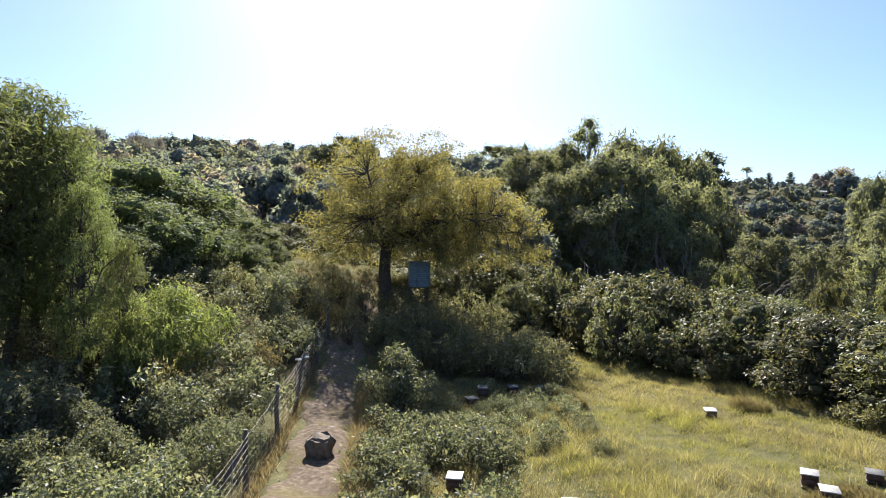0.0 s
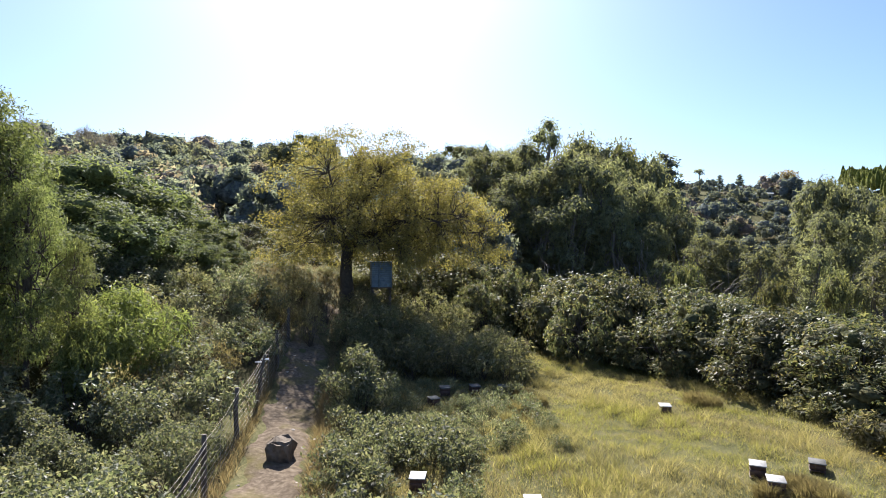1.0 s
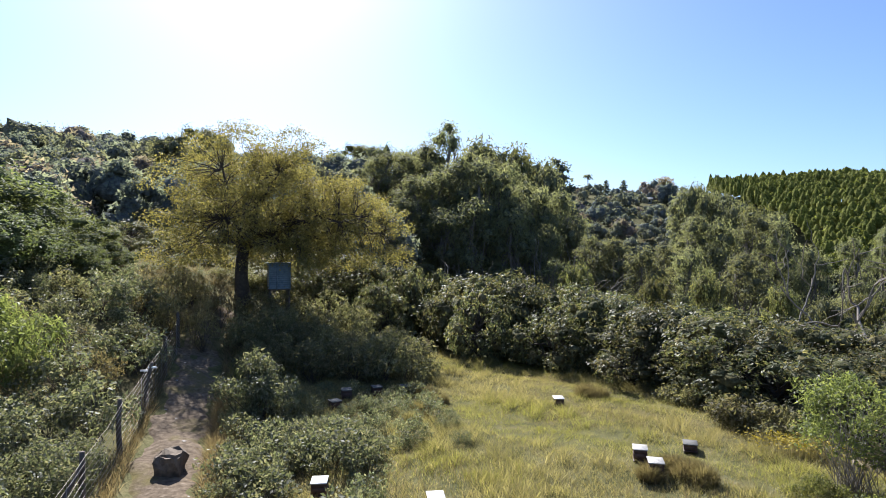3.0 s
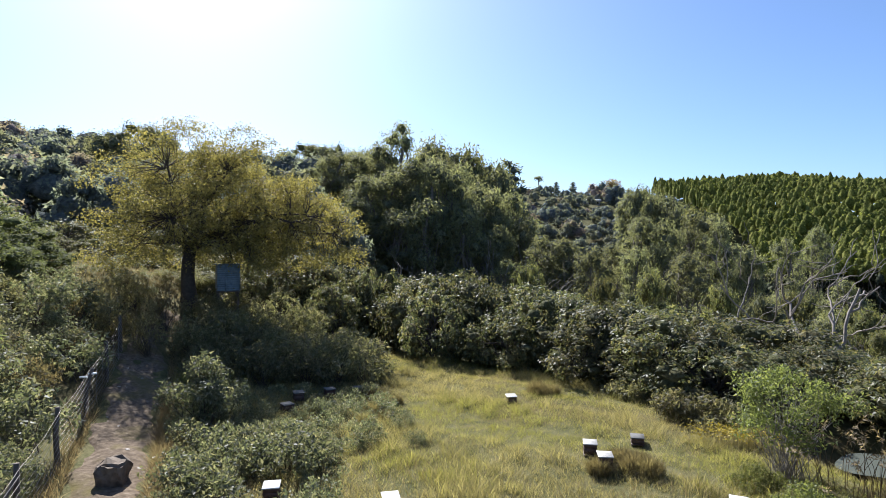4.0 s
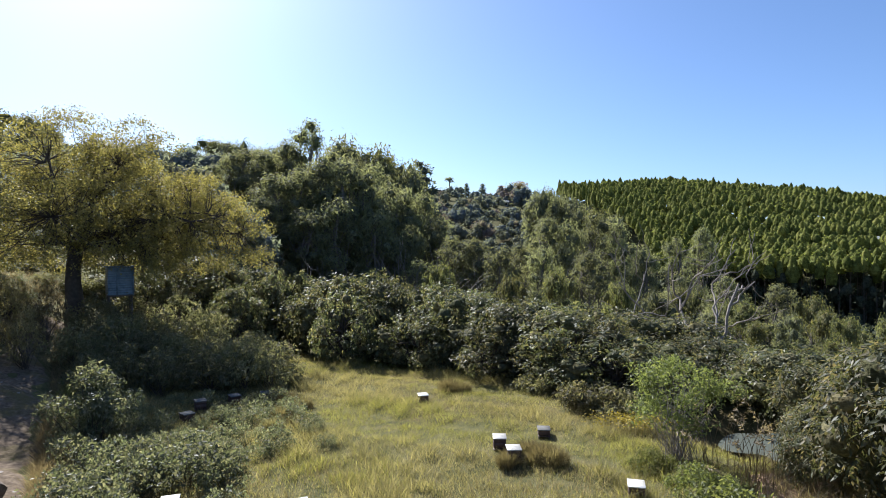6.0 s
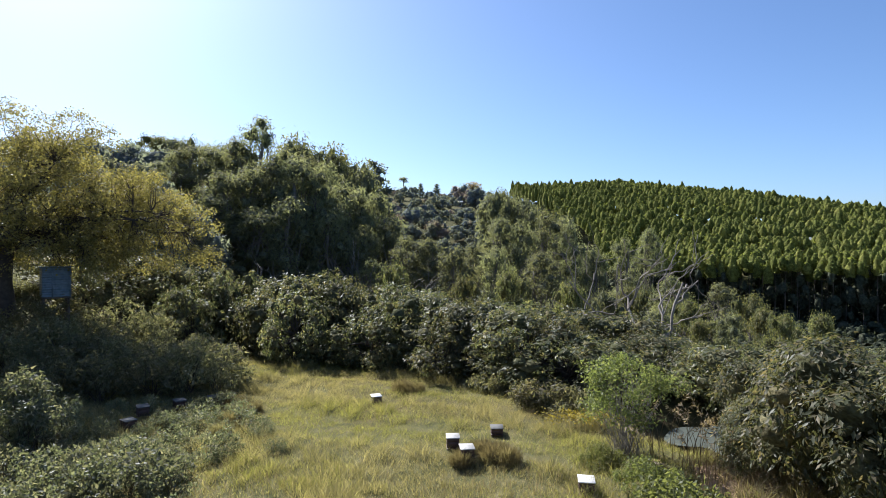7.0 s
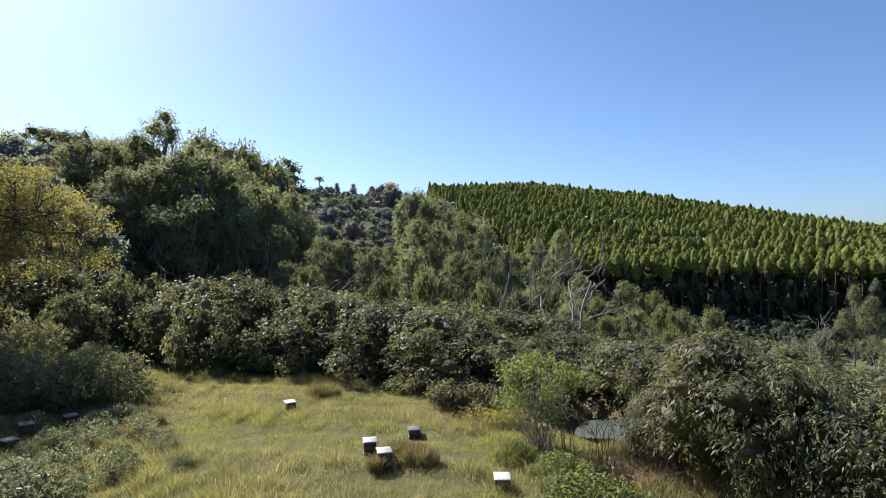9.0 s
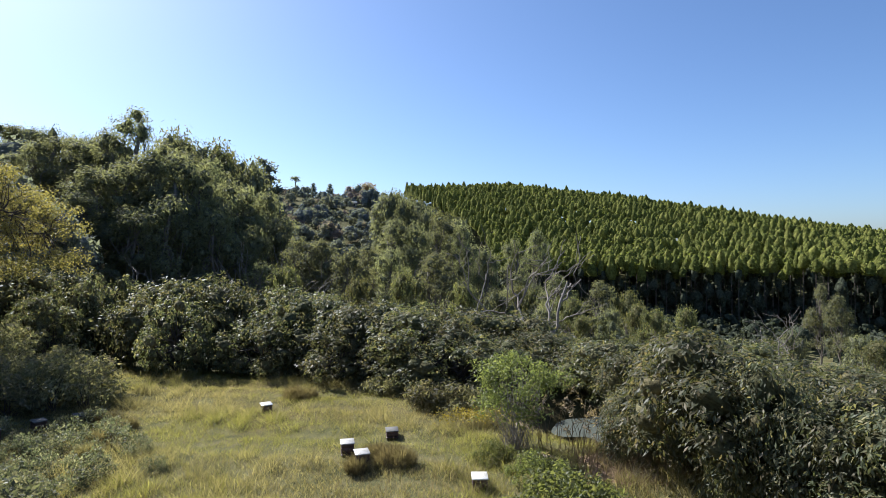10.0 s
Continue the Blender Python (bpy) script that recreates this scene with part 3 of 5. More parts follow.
risen(SHR, [(-11.8, 40, -0.011, 0.7), (-10.7, 43, -0.007, 0.8), (-9.6, 42, -0.016, 0.7), (-12.4, 47, -0.001, 0.9), (-9.1, 39, -0.04, 0.6), (-11.0, 37.5, -0.028, 0.6), (-13.2, 43, -0.009, 0.8), (-8.3, 47, -0.02, 0.9), (-10.2, 50, 0.001, 1.0),
          (-13.5, 38, -0.02, 0.8), (-11.8, 39, -0.028, 0.7), (-10.2, 38, -0.04, 0.7), (-8.6, 36.5, -0.057, 0.6), (-15.3, 40, -0.009, 0.8), (-12.4, 36, -0.047, 0.6),
          (-14.5, 35, -0.042, 0.7), (-16.6, 37, -0.027, 0.8), (-10.2, 34.5, -0.062, 0.6), (-8.0, 34, -0.077, 0.5), (-11.6, 33, -0.076, 0.6), (-18.1, 34, -0.036, 0.8),
          (-16.1, 32.5, -0.06, 0.7), (-13.5, 31.5, -0.075, 0.7), (-9.7, 42, -0.028, 0.8), (-7.2, 41, -0.048, 0.7), (-8.0, 45, -0.028, 0.9), (-10.8, 45, -0.013, 0.8)])

risen(DUL, [(-5.2, 39.4, -0.032, 0.7), (-6.6, 39.6, -0.03, 0.8), (-8.0, 40.2, -0.03, 0.8), (-9.4, 40.4, -0.028, 0.8), (-3.6, 39.2, -0.04, 0.6), (-10.8, 40.6, -0.026, 0.8)])

DRY = [leafy("dry_shrub", "brownish half-dry shrub on the bank", "shrub", "dry shrubs", 57 + i, rx=1.0, rz=0.85, cz=0.8, count=14, lobe=0.4, n=1300,
             leaf=(0.13, 0.05), mat=M_tussock, stems=30, limb_r=0.012, flat=0.8, droop=-0.2, inner=0.25) for i in range(2)]
risen(DRY, [(-10.6, 37.2, -0.045, 0.8), (-9.2, 37.6, -0.047, 0.8), (-7.8, 38, -0.05, 0.7), (-6.8, 37.6, -0.06, 0.6), (-11.9, 37, -0.04, 0.8), (-10.2, 33, -0.036, 0.9), (-7.5, 31, -0.05, 0.8), (-11.8, 29, -0.057, 0.9), (-8.9, 28, -0.077, 0.75), (-13.5, 31, -0.028, 0.9),
            (-10.2, 36, -0.055, 0.8), (-8.7, 35, -0.065, 0.7), (-12.4, 38, -0.035, 0.9), (-10.8, 33.5, -0.069, 0.7), (-7.6, 35.5, -0.069, 0.7), (-13.7, 34, -0.054, 0.9),
          (-16.3, 30, -0.074, 0.8), (-19.0, 26, -0.115, 0.8), (-23.0, 22, -0.143, 0.7), (-14.5, 27, -0.113, 0.8), (-11.6, 29, -0.1, 0.7), (-17.1, 23, -0.149, 0.7),
          (-13.2, 26, -0.133, 0.6), (-25.4, 19, -0.176, 0.6)])

# shrubs between the path and the meadow
along([leafy("bush", "upright leafy green bush beside the path", "bush", "", 63, rx=1.25, rz=1.25, cz=1.25, count=18, lobe=0.48, n=3600,
             leaf=(0.14, 0.06), mat=M_shrub, stems=22, limb_r=0.016, flat=0.85, droop=0.05, inner=0.35)], [(-5.0, 21.2, 0.95), (-3.2, 21.6, 0.8)])
LOW = [leafy("low_shrub", "low bushy green weed in the grass", "shrub", "low weeds", 70 + i, rx=0.75, rz=0.5, cz=0.42, count=12, lobe=0.28, n=1050,
             leaf=(0.105, 0.05), mat=M_shrub, stems=16, limb_r=0.01, flat=0.6, droop=-0.5, inner=0.3) for i in range(2)]
low = []
for _ in range(2500):
    az, r = rng.uniform(-9.5, 6), rng.uniform(11, 24)
    x, y, z = spot(az, r)
    if (abs(x - 0.37) < 1.1 and 12.3 < y < 16) or (0.3 < x < 4.8 and y > 19.5) or x < float(track_x(y)) + 1.5 or az > 8 - (r - 11) * 0.35 + rng.uniform(-1, 1):
        continue
    if all((x - a) ** 2 + (y - b) ** 2 > 0.6 for a, b, *_ in low):
        low.append((x, y, az, r, rng.uniform(0.7, 1.35)))
low = low[:64]
along(LOW, [(a, r, s * (1.0 if r < 19 else 0.6)) for _, _, a, r, s in low])
hives_at = ((1.69, 23.63), (4.21, 24.2), (3.0, 24.24), (1.18, 22.62))
weeds = []
for _ in range(1500):
    x, y = rng.uniform(-0.8, 5.2), rng.uniform(17.0, 24.6)
    if x > 5.2 - (y - 17) * 0.1 or any((x - a) ** 2 + (y - b) ** 2 < 0.55 for a, b in hives_at + tuple(weeds)):
        continue
    weeds.append((x, y))
along(LOW, [(math.degrees(math.atan2(x, y)), math.hypot(x, y), rng.uniform(0.5, 0.8)) for x, y in weeds[:38]])
shade = []
for _ in range(3000):
    az, r = rng.uniform(-6, 10.5), rng.uniform(26.2, 36)
    x, y, z = spot(az, r)
    if x < float(track_x(y)) + 1.9 or r > 36 - max(0, az - 4) * 0.5:
        continue
    if all((x - a) ** 2 + (y - b) ** 2 > 1.3 ** 2 for a, b, *_ in shade):
        shade.append((x, y, az, r, rng.uniform(0.75, 1.15)))
shade = shade[:46]
along(DUL, [(a, r, s) for _, _, a, r, s in shade])

# shrub with a thicket of stems by the pond, and greens round it
along([leafy("thicket_shrub", "light green shrub on a thicket of thin stems by the pond", "shrub", "", 66, rx=1.5, rz=1.35, cz=1.65, count=46, lobe=0.34, n=6500,
             leaf=(0.1, 0.036), mat=M_bright, stems=90, limb_r=0.011, bark=M_bare, flat=0.55, droop=-0.4, inner=0.3)], [(49.3, 18.0, 1.08)])
along([leafy("bush", "spreading yellow green bush at the meadow corner", "bush", "", 67, rx=1.5, rz=1.0, cz=0.8, count=22, lobe=0.45, n=4200,
             leaf=(0.12, 0.055), mat=M_bright, stems=20, limb_r=0.014, flat=0.5, droop=0.0, inner=0.4)], [(54.5, 12.3, 0.9), (58.5, 11.6, 0.95), (62.5, 11.2, 0.8), (51.5, 15.2, 0.6), (47.2, 16.6, 0.45), (51, 12.5, 0.5)])
along([leafy("bush", "grey green broad-leaved bush at the meadow edge", "bush", "", 68, rx=1.2, rz=0.7, cz=0.7, count=14, lobe=0.42, n=1800,
             leaf=(0.2, 0.075), mat=M_dull, stems=16, limb_r=0.014, flat=0.6, droop=-0.1, inner=0.4)], [(41.2, 22.6, 0.95), (43.2, 21.8, 0.8), (35.5, 26, 0.75), (36.6, 25.2, 0.7)])


# ---------------------------------------------------------------- trees on the slope
def autumn_tree():
    rng = np.random.default_rng(81)
    x, y, z = spot(-5.6, 36.2)
    ob = thing("broad_tree", "broad spreading tree with yellowing autumn leaves and dark trunk", "tree", "", pose(x, y, z - 0.1))
    t = Geo()
    p = np.array([(0, 0, -0.3), (0.02, 0, 0.6), (-0.05, 0.05, 1.6), (0.0, 0, 2.6), (0.1, 0, 3.4)])
    t.tube(p, [0.6, 0.43, 0.37, 0.35, 0.33], 14)
    part("trunk", t, M_bark, ob, smooth=True)
    tips, nodes = [], []
    ends = []
    for i in range(16):
        a, up = i * 2.4 + rng.normal() * 0.2, rng.uniform(0.0, 1.0) ** 0.65
        out = math.sqrt(1 - up * up * 0.95)
        if i % 2:
            ends.append((0.0 + 3.9 * out * math.cos(a), 3.7 * out * math.sin(a), 3.6 + 5.0 * up))
        else:
            ends.append((5.6 + 3.0 * out * math.cos(a), 3.0 * out * math.sin(a), 2.9 + 3.6 * up))
    for e in ends:
        e = np.array(e)
        q = wander(rng, p[-1] + rng.normal(size=3) * 0.1, e, 9, 0.16, 0.05)
        g = Geo().tube(q, np.linspace(0.17, 0.04, 9), 7)
        nodes += list(q[2:])
        for k in range(3, 9):
            for _ in range(2):
                tip = q[k] + unit(rng.normal(size=3) + (e - p[-1]) * 0.1 + np.array([0, 0, 0.3])) * rng.uniform(0.8, 1.6)
                w = wander(rng, q[k], tip, 5, 0.18, 0.03)
                g.tube(w, np.linspace(0.05, 0.012, 5), 5)
                tips.append(tip)
                for _ in range(3):
                    s2 = tip + unit(rng.normal(size=3)) * rng.uniform(0.5, 1.0)
                    g.tube(wander(rng, w[2], s2, 4, 0.15), np.linspace(0.02, 0.006, 4), 3)
                    tips.append(s2)
        part("limb", g, M_bark, ob, smooth=True)
    nodes, made = np.array(nodes), len(tips)
    twigs = Geo()
    for cx, cz, rx, rz, count in ((0.1, 3.3, 6.0, 7.6, 240), (3.0, 3.2, 4.8, 7.4, 120), (6.3, 2.7, 4.5, 5.2, 105)):
        for _ in range(count):
            d = unit(rng.normal(size=3))
            d[2] = abs(d[2]) * 1.5 - 0.2
            q = np.array([cx, 0, cz]) + unit(d) * np.array([rx, rx * 0.92, rz]) * rng.uniform(0.55, 0.98)
            n0 = nodes[np.argmin(np.linalg.norm(nodes - q * np.array([1, 1, 0.93]), axis=1))]
            twigs.tube(wander(rng, n0, q, 4, 0.12, 0.04), np.linspace(0.03, 0.008, 4), 3, False)
            tips.append(q)
    tagged(part("twigwork", twigs, M_bark, ob), kind="stuff")
    tips = np.array(tips)
    c = np.concatenate([tips, np.where(np.arange(len(tips)) < made, 0.42, 0.8)[:, None] * rng.uniform(0.6, 1.2, (len(tips), 1))], 1)
    pt, d = lobed(rng, 106000, c, 0.25, 0.6)
    part("crown", Geo().add(*leaves(rng, pt, d, 0.108, 0.076, droop=0.3)), M_autumn, ob)


autumn_tree()

# broad canopies on the slope
WAT = [leafy("canopy_tree", "wide flat-topped green tree on the hillside", "tree", "hillside canopy", 90 + i, rx=5.2, rz=3.4, cz=3.6, count=52, lobe=1.25, n=9500,
             leaf=(0.27, 0.105), mat=M_wattle, trunk=0.22, flat=0.8, droop=0.1, inner=0.7, face=1.2, limb_r=0.05, core=0.55) for i in range(2)]
risen(WAT, [(-30.2, 40, 0.13, 1.0), (-27.2, 42, 0.116, 1.0), (-24.0, 41, 0.095, 0.95), (-20.9, 40, 0.063, 0.85), (-18.1, 39, 0.031, 0.7), (-16.2, 38, 0.001, 0.5),
          (-32.7, 43, 0.137, 1.0), (-28.5, 35, 0.078, 0.7), (-25.4, 33, 0.05, 0.65), (-22.6, 35, 0.037, 0.65), (-30.6, 37, 0.094, 0.8), (-25.4, 50, 0.107, 1.1),
          (-35.4, 40, 0.129, 1.0), (-19.6, 34, 0.01, 0.5), (-31.5, 30, 0.034, 0.6)])
TALL = leafy("wattle_tree", "tall feathery green wattle tree with several spires", "tree", "", 95, rx=2.2, rz=5.6, cz=6.0, count=46, lobe=0.85, n=14000,
             leaf=(0.19, 0.06), mat=M_wattle, trunk=0.16, flat=0.95, droop=0.4, inner=0.35, limb_r=0.035, trunk_top=1.2)
risen([TALL], [(-36.8, 22.5, 0.228, 0.9), (-34.8, 23, 0.217, 0.85), (-39.6, 21, 0.227, 0.9), (-33.1, 22.5, 0.165, 0.6), (-28.7, 21.5, 0.014, 0.28), (-31.9, 21, 0.092, 0.5)])
# shrubby trees on the bank behind the broad tree
risen(AVO, [(-15.0, 52, 0.044, 0.9), (-12.4, 54, 0.034, 0.9), (-17.1, 50, 0.038, 0.7), (-10.2, 50, 0.04, 0.9), (-7.5, 52, 0.04, 0.9), (-13.2, 44, 0.001, 0.5),
          (-19.1, 38, -0.027, 0.6), (-11.0, 44, -0.009, 0.5), (-15.6, 42, -0.013, 0.5), (-4.7, 50, 0.021, 0.9), (-6.3, 44, -0.012, 0.8), (-3.2, 43, -0.022, 0.8), (-1.0, 47, 0.0, 0.9), (-8.6, 43, -0.012, 0.7), (-4.1, 40, -0.035, 0.5), (-15.2, 46, 0.018, 0.8), (-13.2, 45, 0.018, 0.8), (-11.6, 46.5, 0.02, 0.8), (-9.9, 45, 0.014, 0.7), (-7.4, 45.5, 0.01, 0.7), (-2.3, 39.5, -0.035, 0.5), (-0.4, 40, -0.025, 0.6), (-20.6, 33, -0.054, 0.5), (-9.1, 46, 0.011, 0.6)])


# ---------------------------------------------------------------- gum grove
def gum(seed, h, crown_r, low, label, n=7000):
    rng = np.random.default_rng(seed)
    k = 26
    zz = low + (h - low) * rng.uniform(0, 1, k) ** 0.8
    prof = np.sin(np.pi * np.clip((zz - low) / (h - low) * 0.8 + 0.17, 0, 1))
    a = np.arange(k) * 2.4 + rng.normal(size=k) * 0.4
    rr = crown_r * prof * rng.uniform(0.25, 0.95, k)
    lb = np.stack([np.cos(a) * rr, np.sin(a) * rr, zz, rng.uniform(0.9, 1.8, k) * crown_r / 4.0], 1)
    return leafy("gum_tree", label, "tree", "gum grove", seed, rx=crown_r, rz=h * 0.5, cz=h * 0.5, count=0, lobe=1, n=n, leaf=(0.34, 0.14), mat=M_euc, trunk=0.32,
                 bark=M_gumbark, lobes=lb, limb_r=0.07, trunk_top=1.3, droop=0.15, inner=0.6, squash=0.75, face=1.2, core=0.4)


GUM = [gum(101, 25, 4.4, 8, "tall gum tree with pale trunk and dark hanging foliage"), gum(102, 21, 4.8, 7, "tall gum tree with pale trunk and dark hanging foliage"),
       gum(103, 17, 4.0, 4, "tall gum tree with pale trunk and dark hanging foliage")]
risen(GUM, [(14.1, 92, 0.22, 1.23, 0), (12.0, 94, 0.18, 1.17, 1), (9.8, 92, 0.165, 1.17, 1), (8.1, 88, 0.166, 1.04, 2), (16.4, 95, 0.166, 1.23, 0), (18.5, 93, 0.156, 1.23, 1),
          (20.3, 92, 0.146, 1.17, 1), (21.9, 94, 0.122, 1.04, 2), (15.1, 84, 0.148, 1.30, 1), (17.7, 83, 0.152, 1.30, 1), (19.7, 82, 0.135, 1.23, 2), (13.0, 82, 0.135, 1.23, 2),
          (21.7, 84, 0.106, 1.17, 1), (23.6, 86, 0.1, 1.10, 2), (25.2, 88, 0.094, 1.10, 1), (26.4, 84, 0.054, 0.91, 2), (10.9, 80, 0.126, 1.17, 2), (16.7, 76, 0.085, 1.17, 2),
          (20.7, 76, 0.065, 1.10, 2), (24.1, 77, 0.037, 0.91, 2), (13.6, 74, 0.068, 1.04, 2), (9.8, 76, 0.088, 1.04, 2), (6.8, 90, 0.152, 1.04, 2), (5.4, 85, 0.138, 1.04, 1)])

# trees in the valley
VAL = [leafy("valley_tree", "mid-sized green tree on the valley floor", "tree", "valley trees", 110 + i, rx=3.6, rz=4.0, cz=5.2, count=22, lobe=1.35, n=4800,
             leaf=(0.32, 0.13), mat=(M_euc, M_valley)[i % 2], trunk=0.2, flat=0.6, droop=0.3, inner=0.65, face=1.2, bark=M_gumbark, core=0.55) for i in range(3)]
risen(VAL, [(37.0, 190, 0.1, 1.9), (38.4, 200, 0.1, 1.8), (39.5, 190, 0.088, 1.7), (40.9, 185, 0.078, 1.7), (42.4, 178, 0.066, 1.6), (43.8, 172, 0.055, 1.5)])
risen(VAL, [(16.0, 140, 0.186, 1.7), (17.4, 145, 0.184, 1.8), (18.6, 146, 0.178, 1.7), (19.8, 150, 0.172, 1.8), (20.9, 150, 0.164, 1.6), (22.0, 155, 0.157, 1.5), (23.1, 160, 0.148, 1.4),
            (4.8, 140, 0.179, 1.3), (6.4, 142, 0.178, 1.4), (8.1, 140, 0.179, 1.3), (-9.5, 120, 0.194, 1.5), (-11.3, 118, 0.18, 1.3), (13.2, 140, 0.176, 1.6), (11.6, 142, 0.172, 1.6), (10.2, 140, 0.17, 1.6)])
risen(VAL + GUM, [(28.1, 74, 0.022, 0.9, 1), (30.3, 72, 0.015, 0.9, 1), (33.0, 68, 0.001, 0.8, 1), (26.6, 64, -0.027, 0.6, 1), (37.4, 80, 0.052, 0.9, 0), (39.6, 78, 0.045, 0.9, 0),
          (41.9, 82, 0.057, 0.9, 2), (44.1, 84, 0.04, 0.8, 0), (36.9, 68, 0.001, 0.7, 2), (34.6, 76, 0.006, 0.8, 1), (41.3, 64, -0.009, 0.7, 1), (46.4, 78, 0.001, 0.7, 2),
          (49.2, 95, 0.016, 0.7, 0), (51.4, 110, 0.03, 0.7, 2), (38.5, 58, -0.038, 0.6, 1), (34.1, 60, -0.048, 0.6, 1), (44.1, 58, -0.058, 0.6, 1), (47.5, 60, -0.072, 0.6, 0),
          (50.3, 70, -0.067, 0.7, 1), (53.3, 85, -0.047, 0.7, 2), (54.1, 64, -0.085, 0.6, 1), (57.3, 92, -0.056, 0.8, 0), (59.3, 80, -0.074, 0.7, 1), (60.9, 72, -0.092, 0.6, 1),
          (58.3, 60, -0.103, 0.5, 2), (61.9, 66, -0.102, 0.5, 1), (64.8, 95, -0.097, 0.4, 1), (65.7, 75, -0.134, 0.5, 2), (69.0, 80, -0.139, 0.5, 0), (63.3, 85, -0.118, 0.5, 1),
          (75.3, 108, -0.057, 0.5, 0), (76.5, 104, -0.072, 0.5, 2), (73.2, 80, -0.127, 0.5, 0), (77.9, 75, -0.126, 0.6, 2), (79.4, 70, -0.132, 0.6, 1), (71.1, 70, -0.141, 0.5, 1),
          (24.5, 68, -0.018, 0.6, 1), (51.9, 56, -0.1, 0.5, 2), (56.2, 55, -0.115, 0.5, 1)], 3)


# ---------------------------------------------------------------- dead trees
def dead_tree(seed, h, m, label, lean=0.0, spread=0.75, depth=4):
    rng = np.random.default_rng(seed)
    ob = thing("dead_tree", label, "tree", "dead trees", m)
    g, t = Geo(), Geo()

    def grow(a, d, length, r, left):
        e = a + d * length
        p = wander(rng, a, e, 6, 0.07)
        (t if left == depth else g).tube(p, np.linspace(r, r * 0.6, 6), 6 if left > 2 else 4, False)
        if left:
            for _ in range(2 + (left == depth)):
                nd = unit(d * 0.9 + rng.normal(size=3) * spread * 0.7 + np.array([0, 0, 0.25]))
                grow(p[rng.integers(3, 6)], nd, length * rng.uniform(0.65, 1.0), r * 0.62, left - 1)

    grow(np.array([0, 0, -0.2]), unit(np.array([lean, 0.1, 1.0])), h * 0.36, h * 0.015, depth)
    limbs = [part("trunk", t, M_dead, ob, smooth=True), part("branchwork", g, M_dead, ob, smooth=True)]
    reach = h / max(v.co.z for v in limbs[1].data.vertices)
    for limb in limbs:
        limb.data.transform(Matrix.Scale(reach, 4))


for seed, (az, r, rise, lean) in enumerate([(50.2, 44, 0.046, 0.1), (53.6, 45, 0.03, 0.6), (72.6, 45, -0.09, 0.1), (74.1, 46, -0.09, 0.4), (26.0, 64, 0.01, 0.1), (24.2, 68, 0.018, -0.1),
          (29.7, 59, -0.018, 0.4), (14.7, 64, -0.003, 0.0)]):
    tall = EYE + r * rise - spot(az, r)[2]
    dead_tree(seed + 1, max(tall, 3.0), placed(az, r, 1.0, seed * 50), "bare bleached dead tree with forked branches", lean, 1.2 if seed < 4 else 0.75)
dead_tree(15, 11, placed(-19.8, 105), "tall thin bare dead tree on the hillside", 0.0, 0.4)


# ---------------------------------------------------------------- far woods, plantation
def small_crowns(rng, mass, geo, x, y, z, height, width, n, leaf, low, point, rings=6, sides=8):
    """Crowns of many trees at once: a lumpy leaf mass each, broken up by n sprays of leaves on its outside."""
    k = len(x)
    if not k:
        return
    shape = (lambda h: np.clip(1 - h ** 1.7, 0, 1) ** 0.5 * np.minimum(1, 0.7 + h * 1.5)) if point else (lambda h: np.sqrt(np.clip(1 - (1.9 * h - 0.9) ** 2, 0.0, 1)))
    base_low = np.zeros((k, 1)) + low
    h = np.linspace(0, 0.985, rings)[None, :, None]
    a = (np.arange(sides) * 2 * np.pi / sides)[None, None, :] + rng.uniform(0, 6.28, (k, 1, 1))
    rad = shape(h) * width[:, None, None] * (1 + rng.normal(size=(k, rings, sides)) * 0.2)
    hh = np.clip(h + rng.normal(size=(k, rings, sides)) * 0.04, 0, 1)
    body = np.stack([x[:, None, None] + rad * np.cos(a), y[:, None, None] + rad * np.sin(a), z[:, None, None] + height[:, None, None] * (base_low[..., None] + (1 - base_low[..., None]) * hh)], -1)
    i = np.arange(rings - 1)[:, None] * sides + np.arange(sides)[None, :]
    j = np.arange(rings - 1)[:, None] * sides + (np.arange(sides)[None, :] + 1) % sides
    quads = np.stack([i, j, j + sides, i + sides], -1).reshape(-1, 4)
    base = np.arange(k)[:, None, None] * rings * sides
    mass.add(body.reshape(-1, 3), (quads[None] + base).reshape(-1, 4))
    h = rng.uniform(0.0, 1.0, (k, n))
    a = rng.uniform(0, 2 * np.pi, (k, n))
    rad = shape(h) * width[:, None] * rng.uniform(0.85, 1.2, (k, n))
    pt = np.stack([x[:, None] + rad * np.cos(a), y[:, None] + rad * np.sin(a), z[:, None] + height[:, None] * (base_low + (1 - base_low) * h)], -1).reshape(-1, 3)
    d = unit(np.stack([np.cos(a), np.sin(a), 0.3 + h], -1)).reshape(-1, 3)
    geo.add(*leaves(rng, pt, d, leaf, leaf * 0.6, out=0.4, droop=0.0, spread=1.2, face=0.9, folded=False))


